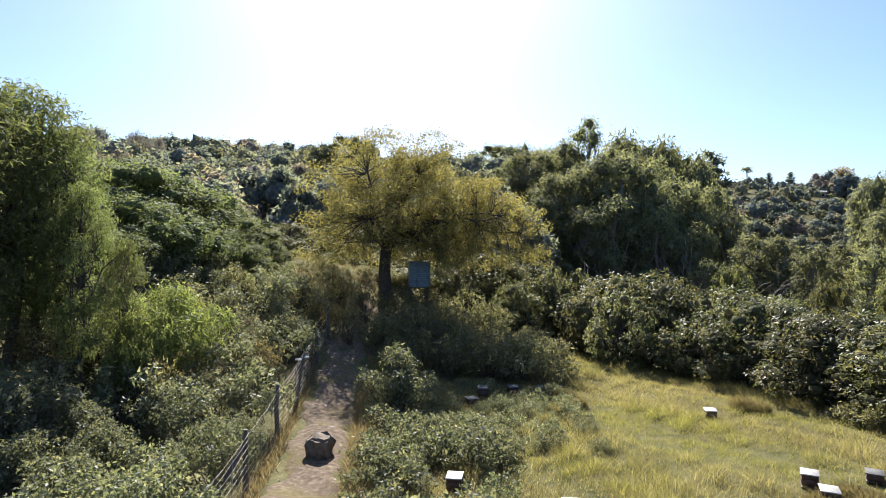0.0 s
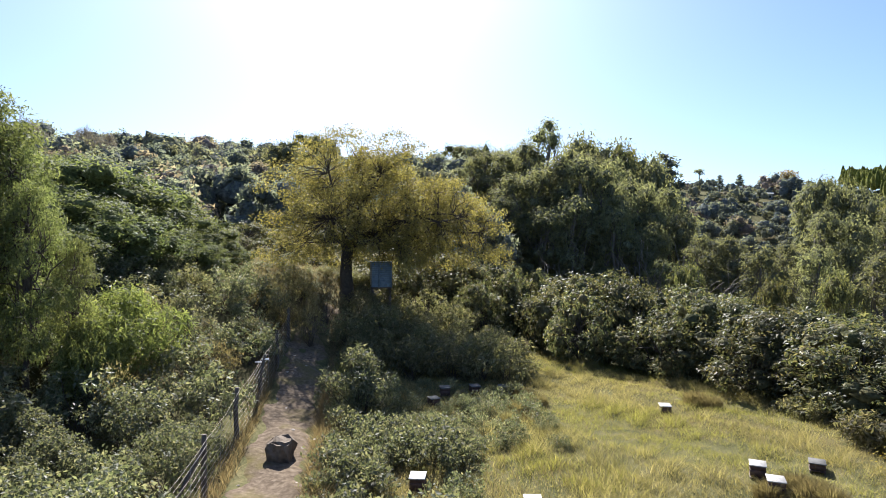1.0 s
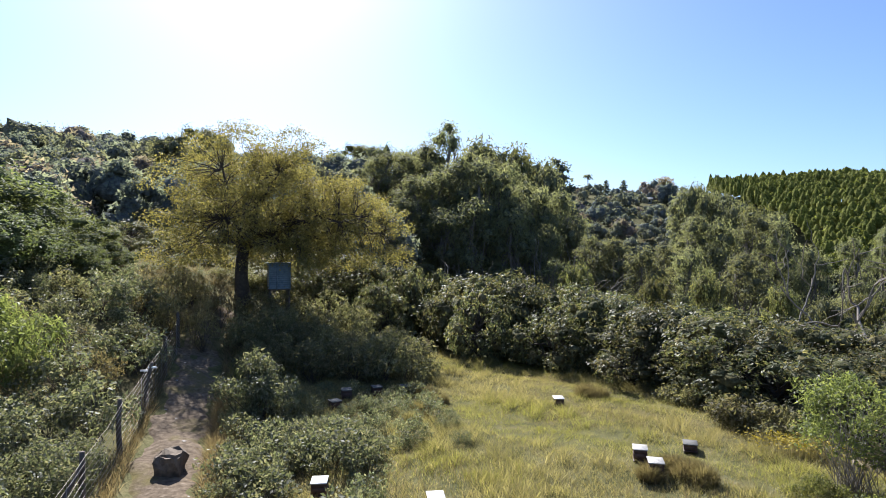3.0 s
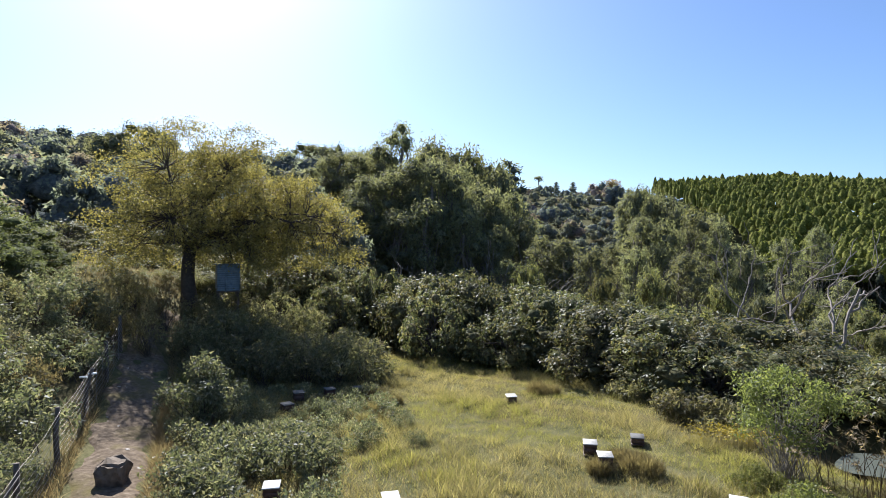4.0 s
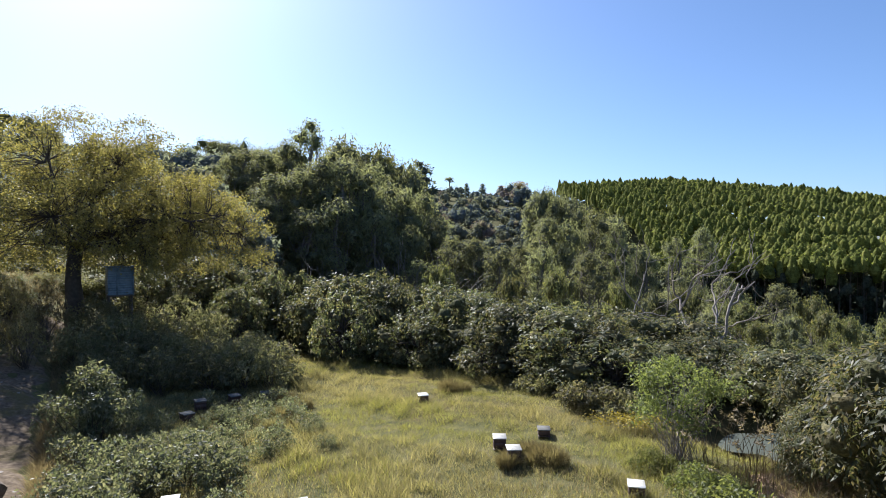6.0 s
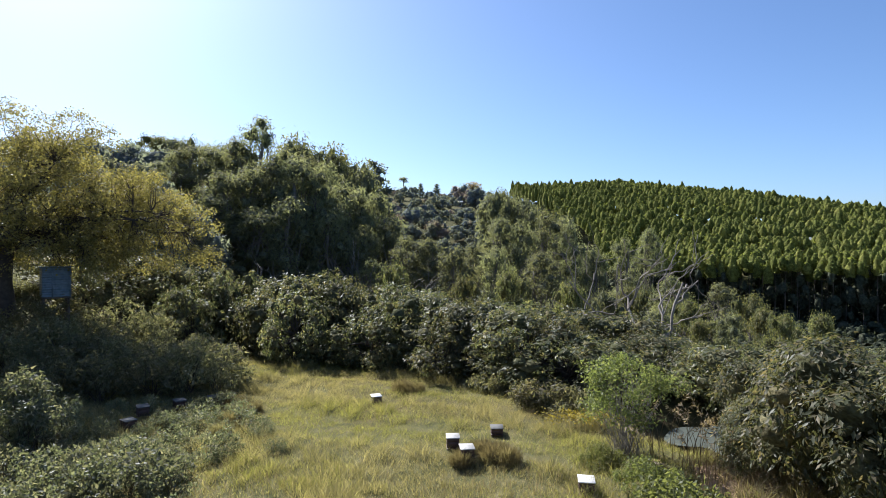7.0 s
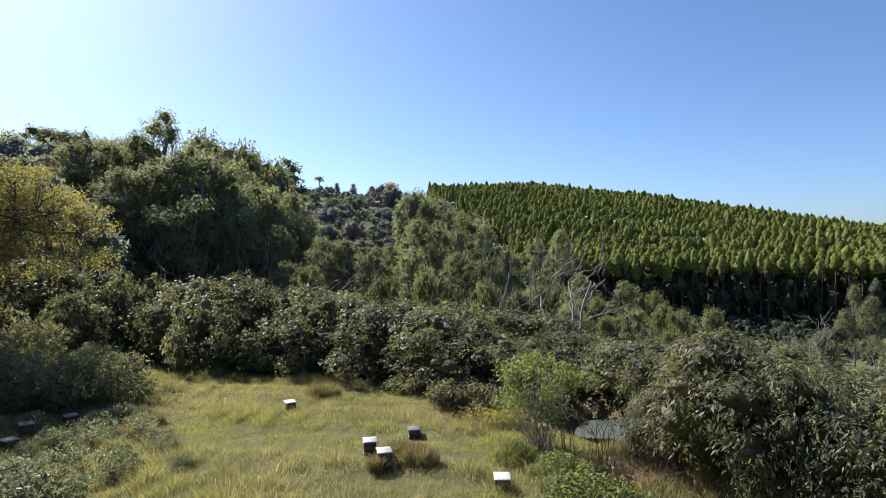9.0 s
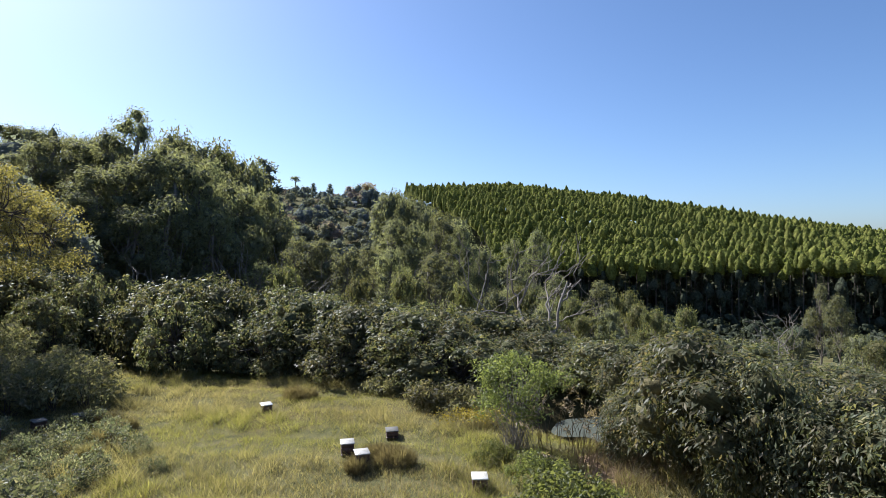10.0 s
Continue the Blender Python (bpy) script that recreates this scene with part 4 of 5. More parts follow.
def far_woods():
    rng = np.random.default_rng(7)
    tones, mass = [Geo() for _ in range(5)], [Geo() for _ in range(5)]
    for a0, a1, r0, r1, count, lumps, n, h0, h1, leaf in ((-39, 10, 56, 110, 185, 8, 170, 4, 8, 0.42), (-39, -6, 175, 240, 110, 6, 110, 11, 15.5, 0.7), (-39, 32, 105, 240, 410, 6, 100, 6, 11, 0.64),
                                                          (20, 48, 105, 350, 700, 4, 46, 2.5, 7, 0.55), (46, 84, 118, 172, 300, 3, 20, 3.5, 7, 0.55), (45, 84, 166, 188, 300, 2, 8, 5, 9, 0.6),
                                                          (33, 46, 290, 335, 120, 4, 24, 7, 13, 0.9), (36, 41.5, 225, 300, 150, 4, 26, 6, 12, 0.7), (25, 40, 150, 275, 260, 3, 18, 2, 4.2, 0.5)):
        az = np.radians(rng.uniform(a0, a1, count))
        r = np.sqrt(rng.uniform(r0 ** 2, r1 ** 2, count))
        x, y = r * np.sin(az), r * np.cos(az)
        deg = np.degrees(az)
        keep = ~((deg > 42) & (r > 165) & (r < 300) & (r1 not in (172, 188))) & ~((deg > 32.3) & (deg < 33.7) & (r > 272) & (r < 292))
        x, y = x[keep], y[keep]
        hh = rng.uniform(h0, h1, len(x))
        # bands at the plantation foot take the tone darkened for shade
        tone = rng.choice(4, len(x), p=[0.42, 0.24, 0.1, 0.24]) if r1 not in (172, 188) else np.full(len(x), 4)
        wide = hh * rng.uniform(0.38, 0.6, len(x)) * (1.45 if r1 in (275, 350) else 1.12)
        for k in range(5):
            q = tone == k
            tx, ty, th, tw = x[q], y[q], hh[q], wide[q]
            if not len(tx):
                continue
            tz = land(tx, ty) - 0.5
            for lump in range(lumps):
                a = rng.uniform(0, 6.28, len(tx))
                level = (lump + 0.5) / lumps
                off = tw * (0.15 + 0.7 * level) * rng.uniform(0.7, 1.1, len(tx))
                rad = tw * rng.uniform(0.32, 0.58, len(tx)) * (1.1 if lump == 0 else 1.0)
                c = np.stack([tx + off * np.cos(a), ty + off * np.sin(a), tz + th * (1.0 - 0.55 * level ** 1.3) - rad], -1)
                clumps(rng, mass[k], c, rad * 0.66, *((8, 5) if h1 == 15.5 else (5, 4)), 0.95, 0.75, 0.2)
                m = n if lump < 3 else int(n * 0.65) + 1
                d = rng.normal(size=(len(tx), m, 3))
                d[..., 2] = np.abs(d[..., 2]) * 1.1 - 0.35
                d = unit(d)
                pt = c[:, None, :] + d * (rad[:, None] * rng.uniform(0.66, 1.04, (len(tx), m)))[..., None] * np.array([1, 1, 0.95])
                tones[k].add(*leaves(rng, pt.reshape(-1, 3), d.reshape(-1, 3), leaf, leaf * 0.7, out=0.4, droop=0.1, spread=1.2, face=0.9, folded=False))
    # first four tones carry the painted haze, the last is darkened for shade
    for g, b, m, word in zip(tones, mass, (M_wood_haze, M_wood_olive, M_wood_brown, M_wood_dark, M_shaded_leaf), ("mid green", "olive green", "brownish", "dark green", "shade-darkened undergrowth")):
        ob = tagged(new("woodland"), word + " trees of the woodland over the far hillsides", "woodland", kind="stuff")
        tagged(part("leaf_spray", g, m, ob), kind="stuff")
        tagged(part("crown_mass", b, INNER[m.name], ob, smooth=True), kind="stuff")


far_woods()


def plantation():
    rng = np.random.default_rng(9)
    ca, sa = math.cos(radians(17)), math.sin(radians(17))
    i, j = np.meshgrid(np.arange(-160, 160) * 2.2, np.arange(-160, 160) * 2.4)
    i, j = i.ravel() + rng.normal(size=i.size) * 0.4, j.ravel() + rng.normal(size=i.size) * 0.4
    x, y = 180 + i * ca - j * sa, 120 + i * sa + j * ca
    r, az = np.hypot(x, y), np.degrees(np.arctan2(x, y))
    inside = (r > 150) & (r < 318) & (az > 38.5 + 8.5 * step(-r, -300, -160)) & (az < 83)
    x, y, r, az = x[inside], y[inside], r[inside], az[inside]
    z = land(x, y)
    h = 17.5 + rng.normal(size=len(x)) * 0.9
    g, t = Geo(), Geo()
    front = r < 176
    wide = rng.uniform(0.95, 1.4, len(x))
    edge = r < 172
    rim = r > 285
    flank = ~edge & (az < 47)
    rim = rim & ~flank
    mid = ~edge & ~rim & ~flank
    b = Geo()
    small_crowns(rng, b, g, x[edge], y[edge], z[edge], h[edge], wide[edge], 30, 0.5, np.clip(0.85 - rng.gamma(1.0, 0.04, (int(edge.sum()), 1)), 0.62, 0.85), True, 4, 6)
    small_crowns(rng, b, g, x[flank], y[flank], z[flank], h[flank], wide[flank], 20, 0.5, np.where(az[flank] < 42.5, 0.68, 0.8)[:, None], True, 4, 6)
    small_crowns(rng, b, g, x[mid], y[mid], z[mid], h[mid], wide[mid], 17, 0.5, 0.83, True, 4, 6)
    small_crowns(rng, b, g, x[rim], y[rim], z[rim], h[rim], wide[rim], 14, 0.5, 0.8, True, 4, 6)
    # foliage low on the edge trees, shade put into its colour
    shade_spray, shade_mass = Geo(), Geo()
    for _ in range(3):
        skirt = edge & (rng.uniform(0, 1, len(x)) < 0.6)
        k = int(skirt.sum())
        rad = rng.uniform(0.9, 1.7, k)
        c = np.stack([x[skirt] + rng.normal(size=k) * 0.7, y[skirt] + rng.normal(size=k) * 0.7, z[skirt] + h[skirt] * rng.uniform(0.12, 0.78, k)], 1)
        clumps(rng, shade_mass, c, rad * 0.7, 5, 4, 1.5, 0.8, 0.25)
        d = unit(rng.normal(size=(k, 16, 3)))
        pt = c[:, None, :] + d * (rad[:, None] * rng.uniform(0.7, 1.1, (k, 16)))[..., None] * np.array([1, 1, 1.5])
        shade_spray.add(*leaves(rng, pt.reshape(-1, 3), d.reshape(-1, 3), 0.55, 0.35, out=0.4, droop=0.2, spread=1.2, face=0.9, folded=False))
    for q in np.nonzero(front)[0][::2]:
        t.tube([(x[q], y[q], z[q] - 0.3), (x[q], y[q], z[q] + h[q] * 0.85)], [0.11, 0.05], 5)
    ob = tagged(new("plantation"), "young gum plantation in even rows over the hill", "plantation", kind="stuff")
    tagged(part("leaf_spray", g, M_plant, ob), kind="stuff")
    tagged(part("crown_mass", b, M_plant_mass, ob, smooth=True), kind="stuff")
    tagged(part("trunk_mass", t, M_post, ob), kind="stuff")
    tagged(part("lower_leaf_spray", shade_spray, M_shaded_leaf, ob, "foliage of the lower branches coloured dark for shade"), kind="stuff")
    tagged(part("lower_crown_mass", shade_mass, INNER[M_shaded_leaf.name], ob, "foliage of the lower branches coloured dark for shade", smooth=True), kind="stuff")


plantation()

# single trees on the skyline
# conifer and palm crowns share the haze-painted leaf colour
risen([leafy("conifer", "dark layered conifer on the skyline", "tree", "skyline conifers", 120, rx=6, rz=12, cz=14, count=0, lobe=1, n=4000, leaf=(0.75, 0.38), mat=M_wood_haze, trunk=0.5,
             lobes=[(math.cos(i * 2.4) * 4.2 * (1 - i / 30) * 0.8, math.sin(i * 2.4) * 4.2 * (1 - i / 30) * 0.8, 5 + i * 0.8, 2.4 - i * 0.05) for i in range(26)], limb_r=0.1, trunk_top=1.3, squash=0.6, core=0.55)],
      [(25.1, 180, 0.15, 1.9), (21.9, 185, 0.155, 0.81), (23.0, 185, 0.14, 0.81), (40.0, 300, 0.092, 1.01), (29.5, 320, 0.114, 0.81), (31.1, 325, 0.113, 0.92)])


SKY_PALM = (27.8, 330, 0.9)


def palm():
    rng = np.random.default_rng(4)
    ob = thing("palm_tree", "slim palm tree with round frond head on the skyline", "tree", "", placed(*SKY_PALM))
    part("trunk", Geo().tube([(0, 0, -1), (0.2, 0, 7), (0, 0, 14)], [0.4, 0.3, 0.28], 7), M_bark, ob, smooth=True)
    g = Geo()
    for i in range(30):
        a, up = i * 2.4, rng.uniform(-0.3, 1.0)
        d = np.array([math.cos(a), math.sin(a), 0])
        for k in range(6):
            p = np.array([0, 0, 14.2]) + d * k * 0.5 + np.array([0, 0, up * k * 0.4 - 0.06 * k * k])
            g.add(*leaves(rng, np.repeat(p[None], 3, 0), np.repeat(d[None], 3, 0), 1.2, 0.35, droop=0.4))
    part("crown", g, M_wood_haze, ob)


palm()
POP = leafy("poplar", "pale brown upright poplar on the far ridge", "tree", "far poplars", 125, rx=3, rz=8, cz=9, count=0, lobe=1, n=3000, leaf=(0.7, 0.28), mat=M_poplar, trunk=0.3,
            lobes=[(math.cos(i * 2.4) * 1.5, math.sin(i * 2.4) * 1.5, 4 + i * 0.75, 1.7 - i * 0.03) for i in range(18)], limb_r=0.1, trunk_top=1.4)
risen([POP], [(34.2, 335, 0.114, 0.9), (34.6, 334, 0.117, 0.95), (34.9, 335, 0.116, 0.9), (35.2, 336, 0.113, 0.85)])
risen([leafy("bare_tree", "leafless grey twiggy tree on the hilltop", "tree", "bare hilltop trees", 130, rx=4, rz=4, cz=7, count=26, lobe=1.3, n=3000, leaf=(0.9, 0.09), mat=M_twig,
             trunk=0.25, bark=M_bare, limb_r=0.06, flat=0.5, inner=0.2, droop=-0.3)],
      [(-32.3, 150, 0.182, 0.9), (-31.3, 155, 0.172, 0.7), (-27.6, 160, 0.176, 0.9), (-26.5, 165, 0.171, 0.8), (-28.3, 165, 0.169, 0.7), (-33.5, 150, 0.177, 0.8)])


def farmhouse():
    x, y, z = spot(33.0, 286)
    ob = thing("farmhouse", "small low grey farm building with light roof on the hill", "house", "", pose(x, y, z - 0.7, 0, 0, -30))
    part("wall", Geo().box((-3, -1.8, -2.5), (3, 1.8, 2.3), 0.04), M_wall, ob)
    part("roof", Geo().add([(-3.4, -2.3, 2.3), (3.4, -2.3, 2.3), (3.4, 2.3, 2.3), (-3.4, 2.3, 2.3), (-3.4, 0, 3.1), (3.4, 0, 3.1)],
                           [(0, 1, 5, 4), (2, 3, 4, 5)]).add([(-3.4, -2.3, 2.3), (-3.4, 0, 3.1), (-3.4, 2.3, 2.3), (3.4, -2.3, 2.3), (3.4, 0, 3.1), (3.4, 2.3, 2.3)], [(0, 1, 2), (3, 5, 4)]), M_roof, ob)
    for k in (-1.7, 0.2, 1.9):
        part("window", Geo().box((k - 0.5, -1.86, 0.6), (k + 0.5, -1.8, 1.6)), M_slot, ob)


farmhouse()


# ---------------------------------------------------------------- beehives
def beehive(x, y, turn, lid_mat, label, deep=1.0, group="beehives", base=0.0):
    z = float(land(x, y)) + base - 0.09
    ob = thing("beehive", label, "beehive", group, pose(x, y, z, 0, 0, turn))
    w, d, top = 0.19, 0.23, 0.47 * (0.4 + 0.6 * deep)
    for sx in (-1, 1):
        for sy in (-1, 1):
            part("leg", Geo().box((sx * 0.17 - 0.02, sy * 0.2 - 0.02, -0.1), (sx * 0.17 + 0.02, sy * 0.2 + 0.02, 0.16)), M_post, ob)
    floor = part("floor_board", Geo().box((-w - 0.01, -d - 0.05, 0.16), (w + 0.01, d + 0.01, 0.185), 0.004), M_hive, ob)
    part("entrance", Geo().box((-w * 0.7, -d + 0.003, 0.185), (w * 0.7, d * 0.9, 0.2)), M_slot, floor, "dark entrance slot")
    mid = 0.2 + (top - 0.2) * 0.6
    brood = part("brood_box", Geo().box((-w, -d, 0.2), (w, d, mid), 0.006), M_hive, ob)
    part("honey_box", Geo().box((-w + 0.004, -d + 0.004, mid + 0.003), (w - 0.004, d - 0.004, top - 0.003), 0.006), M_hive, ob)
    for sx in (-1, 1):
        part("side_grip", Geo().box((sx * (w + 0.006) - 0.009, -0.05, 0.31), (sx * (w + 0.006) + 0.009, 0.05, 0.33), 0.003), M_hive, brood)
        part("strap", Geo().box((sx * (w + 0.003) - 0.002, 0.09, 0.19), (sx * (w + 0.003) + 0.002, 0.12, top)), M_slot, brood)
    part("lid", Geo().box((-w - 0.02, -d - 0.02, top - 0.004), (w + 0.02, d + 0.02, top + 0.022), 0.004), lid_mat, ob)
    return ob


WHITE, OLD, DARK = "dark wooden beehive with clean white lid in the grass", "dark wooden beehive with weathered grey lid", "dark wooden beehive with dark-toned lid among weeds"
# four lids far back are toned dark for tree shade, one is dark itself
for x, y, turn, mat, label, deep in ((0.37, 14.8, -8, M_lid, WHITE, 1.0),
                                     (3.0, 13.15, -6, M_lid, WHITE, 1.0),
                                     (9.89, 21.23, -14, M_lid, WHITE, 1.0),
                                     (9.56, 14.97, -30, M_lid_old, OLD, 1.05),
                                     (9.23, 13.71, -26, M_lid_old, OLD, 1.1),
                                     (10.68, 10.48, -42, M_lid, WHITE, 1.0),
                                     (1.69, 23.63, 3, M_lid_dark, DARK, 1.0),
                                     (4.21, 24.2, -4, M_lid_dark, DARK, 1.0),
                                     (3.0, 24.24, 8, M_lid_dark, DARK, 0.9),
                                     (11.5, 15.31, -34, M_lid_dark, DARK, 0.6),
                                     (1.18, 22.62, 20, M_lid_dark, DARK, 0.7),
                                     (9.53, 8.91, -40, M_lid, WHITE, 1.0)):
    beehive(x, y, turn, mat, label, deep, base=-0.12 if y > 20 and mat is M_lid else 0.0)


# ---------------------------------------------------------------- tank on posts
def tank_box():
    x, y = -1.4, 35.2
    z = float(land(x, y))
    ob = thing("water_tank", "blue-grey ribbed metal box tank on wooden posts", "tank", "", pose(x, y, z, 0, 0, 8))
    lo, hi, w, d = 3.82 - z, 5.33 - z, 0.6, 0.58
    for sx in (-1, 1):
        for sy in (-1, 1):
            part("post", Geo().tube([(sx * 0.52, sy * 0.46, -0.3), (sx * 0.52, sy * 0.46, lo)], [0.06, 0.055], 8), M_post, ob)
    zs = np.linspace(lo + 0.04, hi, 61)
    wave = 0.012 * np.sin(np.arange(61) * 1.26)
    for sx, sy in ((0, -1), (0, 1), (-1, 0), (1, 0)):
        v = []
        for k in range(61):
            if sx == 0:
                v += [(-w, sy * (d + wave[k]), zs[k]), (w, sy * (d + wave[k]), zs[k])]
            else:
                v += [(sx * (w + wave[k]), -d, zs[k]), (sx * (w + wave[k]), d, zs[k])]
        i = np.arange(60) * 2
        part("sheet", Geo().add(v, np.stack([i, i + 1, i + 3, i + 2], 1)), M_tin, ob, smooth=True)
    part("floor_board", Geo().box((-w, -d, lo - 0.05), (w, d, lo + 0.03), 0.005), M_post, ob)
    part("roof_sheet", Geo().box((-w - 0.1, -d - 0.12, hi), (w + 0.16, d + 0.12, hi + 0.04), 0.008), M_tin, ob)
    part("batten", Geo().box((-0.2, -d - 0.045, lo), (-0.14, -d - 0.014, hi)), M_tin, ob)
    part("batten", Geo().box((w - 0.05, -d - 0.045, lo), (w + 0.02, -d - 0.014, hi)), M_tin, ob)


tank_box()


# ---------------------------------------------------------------- fence, rock, stones
def fence():
    ob = thing("wire_fence", "sagging wire fence on weathered posts beside the path", "fence")
    rng = np.random.default_rng(3)
    post = [np.array([x, y, 0.0]) for x, y in ((-4.4, 6.5), (-4.6, 10.4), (-4.83, 14.4), (-5.12, 18.2), (-5.27, 21.7), (-5.3, 24.6), (-5.4, 27.6))]
    for i, p in enumerate(post):
        p[2] = float(land(p[0], p[1]))
        part("post", Geo().tube([p + (0, 0, -0.3), p + (rng.normal() * 0.03, 0, 0.8), p + (rng.normal() * 0.05, 0, 1.55)], [0.075, 0.07, 0.06], 9), M_post, ob, smooth=True)
    part("brace", Geo().tube([post[2] + (0, 0.05, 1.3), post[2] + (-0.3, -1.9, 0.1)], [0.05, 0.05], 7), M_post, ob, smooth=True)
    part("brace", Geo().tube([post[4] + (0, 0.05, 1.3), post[4] + (-0.2, 1.7, 0.2)], [0.05, 0.05], 7), M_post, ob, smooth=True)
    for h in (0.12, 0.28, 0.45, 0.62, 0.8, 0.98, 1.16, 1.34, 1.48):
        pts = []
        for a, b in zip(post[:-1], post[1:]):
            for t in np.linspace(0, 1, 7)[:-1]:
                pts.append(a + (b - a) * t + np.array([0.075, 0, h - 0.09 * math.sin(math.pi * t) * rng.uniform(0.6, 1.2)]))
        pts.append(post[-1] + (0.075, 0, h))
        part("wire", Geo().tube(pts, [0.0036] * len(pts), 4), M_wire, ob)
    for dx, h in ((0.0, 1.25), (0.25, 1.35)):
        part("tag", Geo().box(post[4] + (dx - 0.2, -0.05, h), post[4] + (dx + 0.06, 0.0, h + 0.06), 0.008), M_lid, ob, "small white plastic tag")
    for i in range(1, 6):
        for k in range(1, 3):
            q = post[i] + (post[i + 1] - post[i]) * k / 3
            part("dropper", Geo().tube([q + (0.075, 0, 0.05), q + (0.075, 0, 1.4)], [0.004, 0.004], 4), M_wire, ob)


fence()


def boulder(name, label, x, y, s, seed, mat, category="rock", group=""):
    bm = bmesh.new()
    bmesh.ops.create_icosphere(bm, subdivisions=3 if s[0] > 0.2 else 2, radius=1)
    for v in bm.verts:
        p = v.co.copy()
        q = Vector((max(-0.72, min(0.72, p.x)), max(-0.7, min(0.7, p.y)), max(-0.7, min(0.62 + 0.25 * p.x, p.z))))
        q += noise.noise_vector(p * 1.7 + Vector((seed, 0, 0))) * 0.26 + noise.noise_vector(p * 5 + Vector((seed, 3, 0))) * 0.09
        v.co = Vector((q.x * s[0], q.y * s[1], q.z * s[2]))
    me = bpy.data.meshes.new(name)
    bm.to_mesh(me)
    bm.free()
    me.materials.append(mat)
    ob = new(name, me)
    ob.matrix_basis = pose(x, y, float(land(x, y)) + s[2] * 0.35, 0, 0, seed * 40)
    tagged(ob, label, category, group)


boulder("boulder", "dark angular boulder standing on the bare path", -3.55, 16.95, (0.5, 0.44, 0.58), 2, M_rock)
rng = random.Random(8)
for i in range(16):
    y = rng.uniform(12, 26)
    x = float(track_x(y)) + rng.uniform(-0.8, 0.8)
    s = rng.uniform(0.04, 0.1)
    boulder("stone", "small pale loose stone on the path", x, y, (s, s * 0.8, s * 0.6), i + 3, M_stone, "stone", "path stones")


# ---------------------------------------------------------------- grass
def blades(geo, rng, x, y, h, w, lean=0.45):
    """Bent blades close by, plain tapering ones further off."""
    n = len(x)
    z = land(x, y)
    a = rng.uniform(0, 2 * np.pi, n)
    side = np.stack([np.cos(a), np.sin(a), np.zeros(n)], 1)
    b = rng.uniform(0, 2 * np.pi, n)
    off = np.stack([np.cos(b), np.sin(b), np.zeros(n)], 1) * (h * lean * rng.uniform(0.2, 1.6, n))[:, None]
    p0 = np.stack([x, y, z - 0.02], 1)
    up = np.array([0, 0, 1.0])
    p1 = p0 + off * 0.35 + up * (h * 0.6)[:, None]
    p2 = p0 + off + up * h[:, None]
    W = side * (w * 0.5)[:, None]
    bent = np.hypot(x, y) < 17
    v = np.stack([p0 - W, p0 + W, p1 - W * 0.7, p1 + W * 0.7, p2], 1)[bent].reshape(-1, 3)
    i = np.arange(len(v) // 5)[:, None] * 5
    geo.add(v, np.concatenate([i + [0, 1, 3], i + [0, 3, 2], i + [2, 3, 4]]))
    v = np.stack([p0 - W, p0 + W, p2], 1)[~bent].reshape(-1, 3)
    geo.add(v, np.arange(len(v)).reshape(-1, 3))


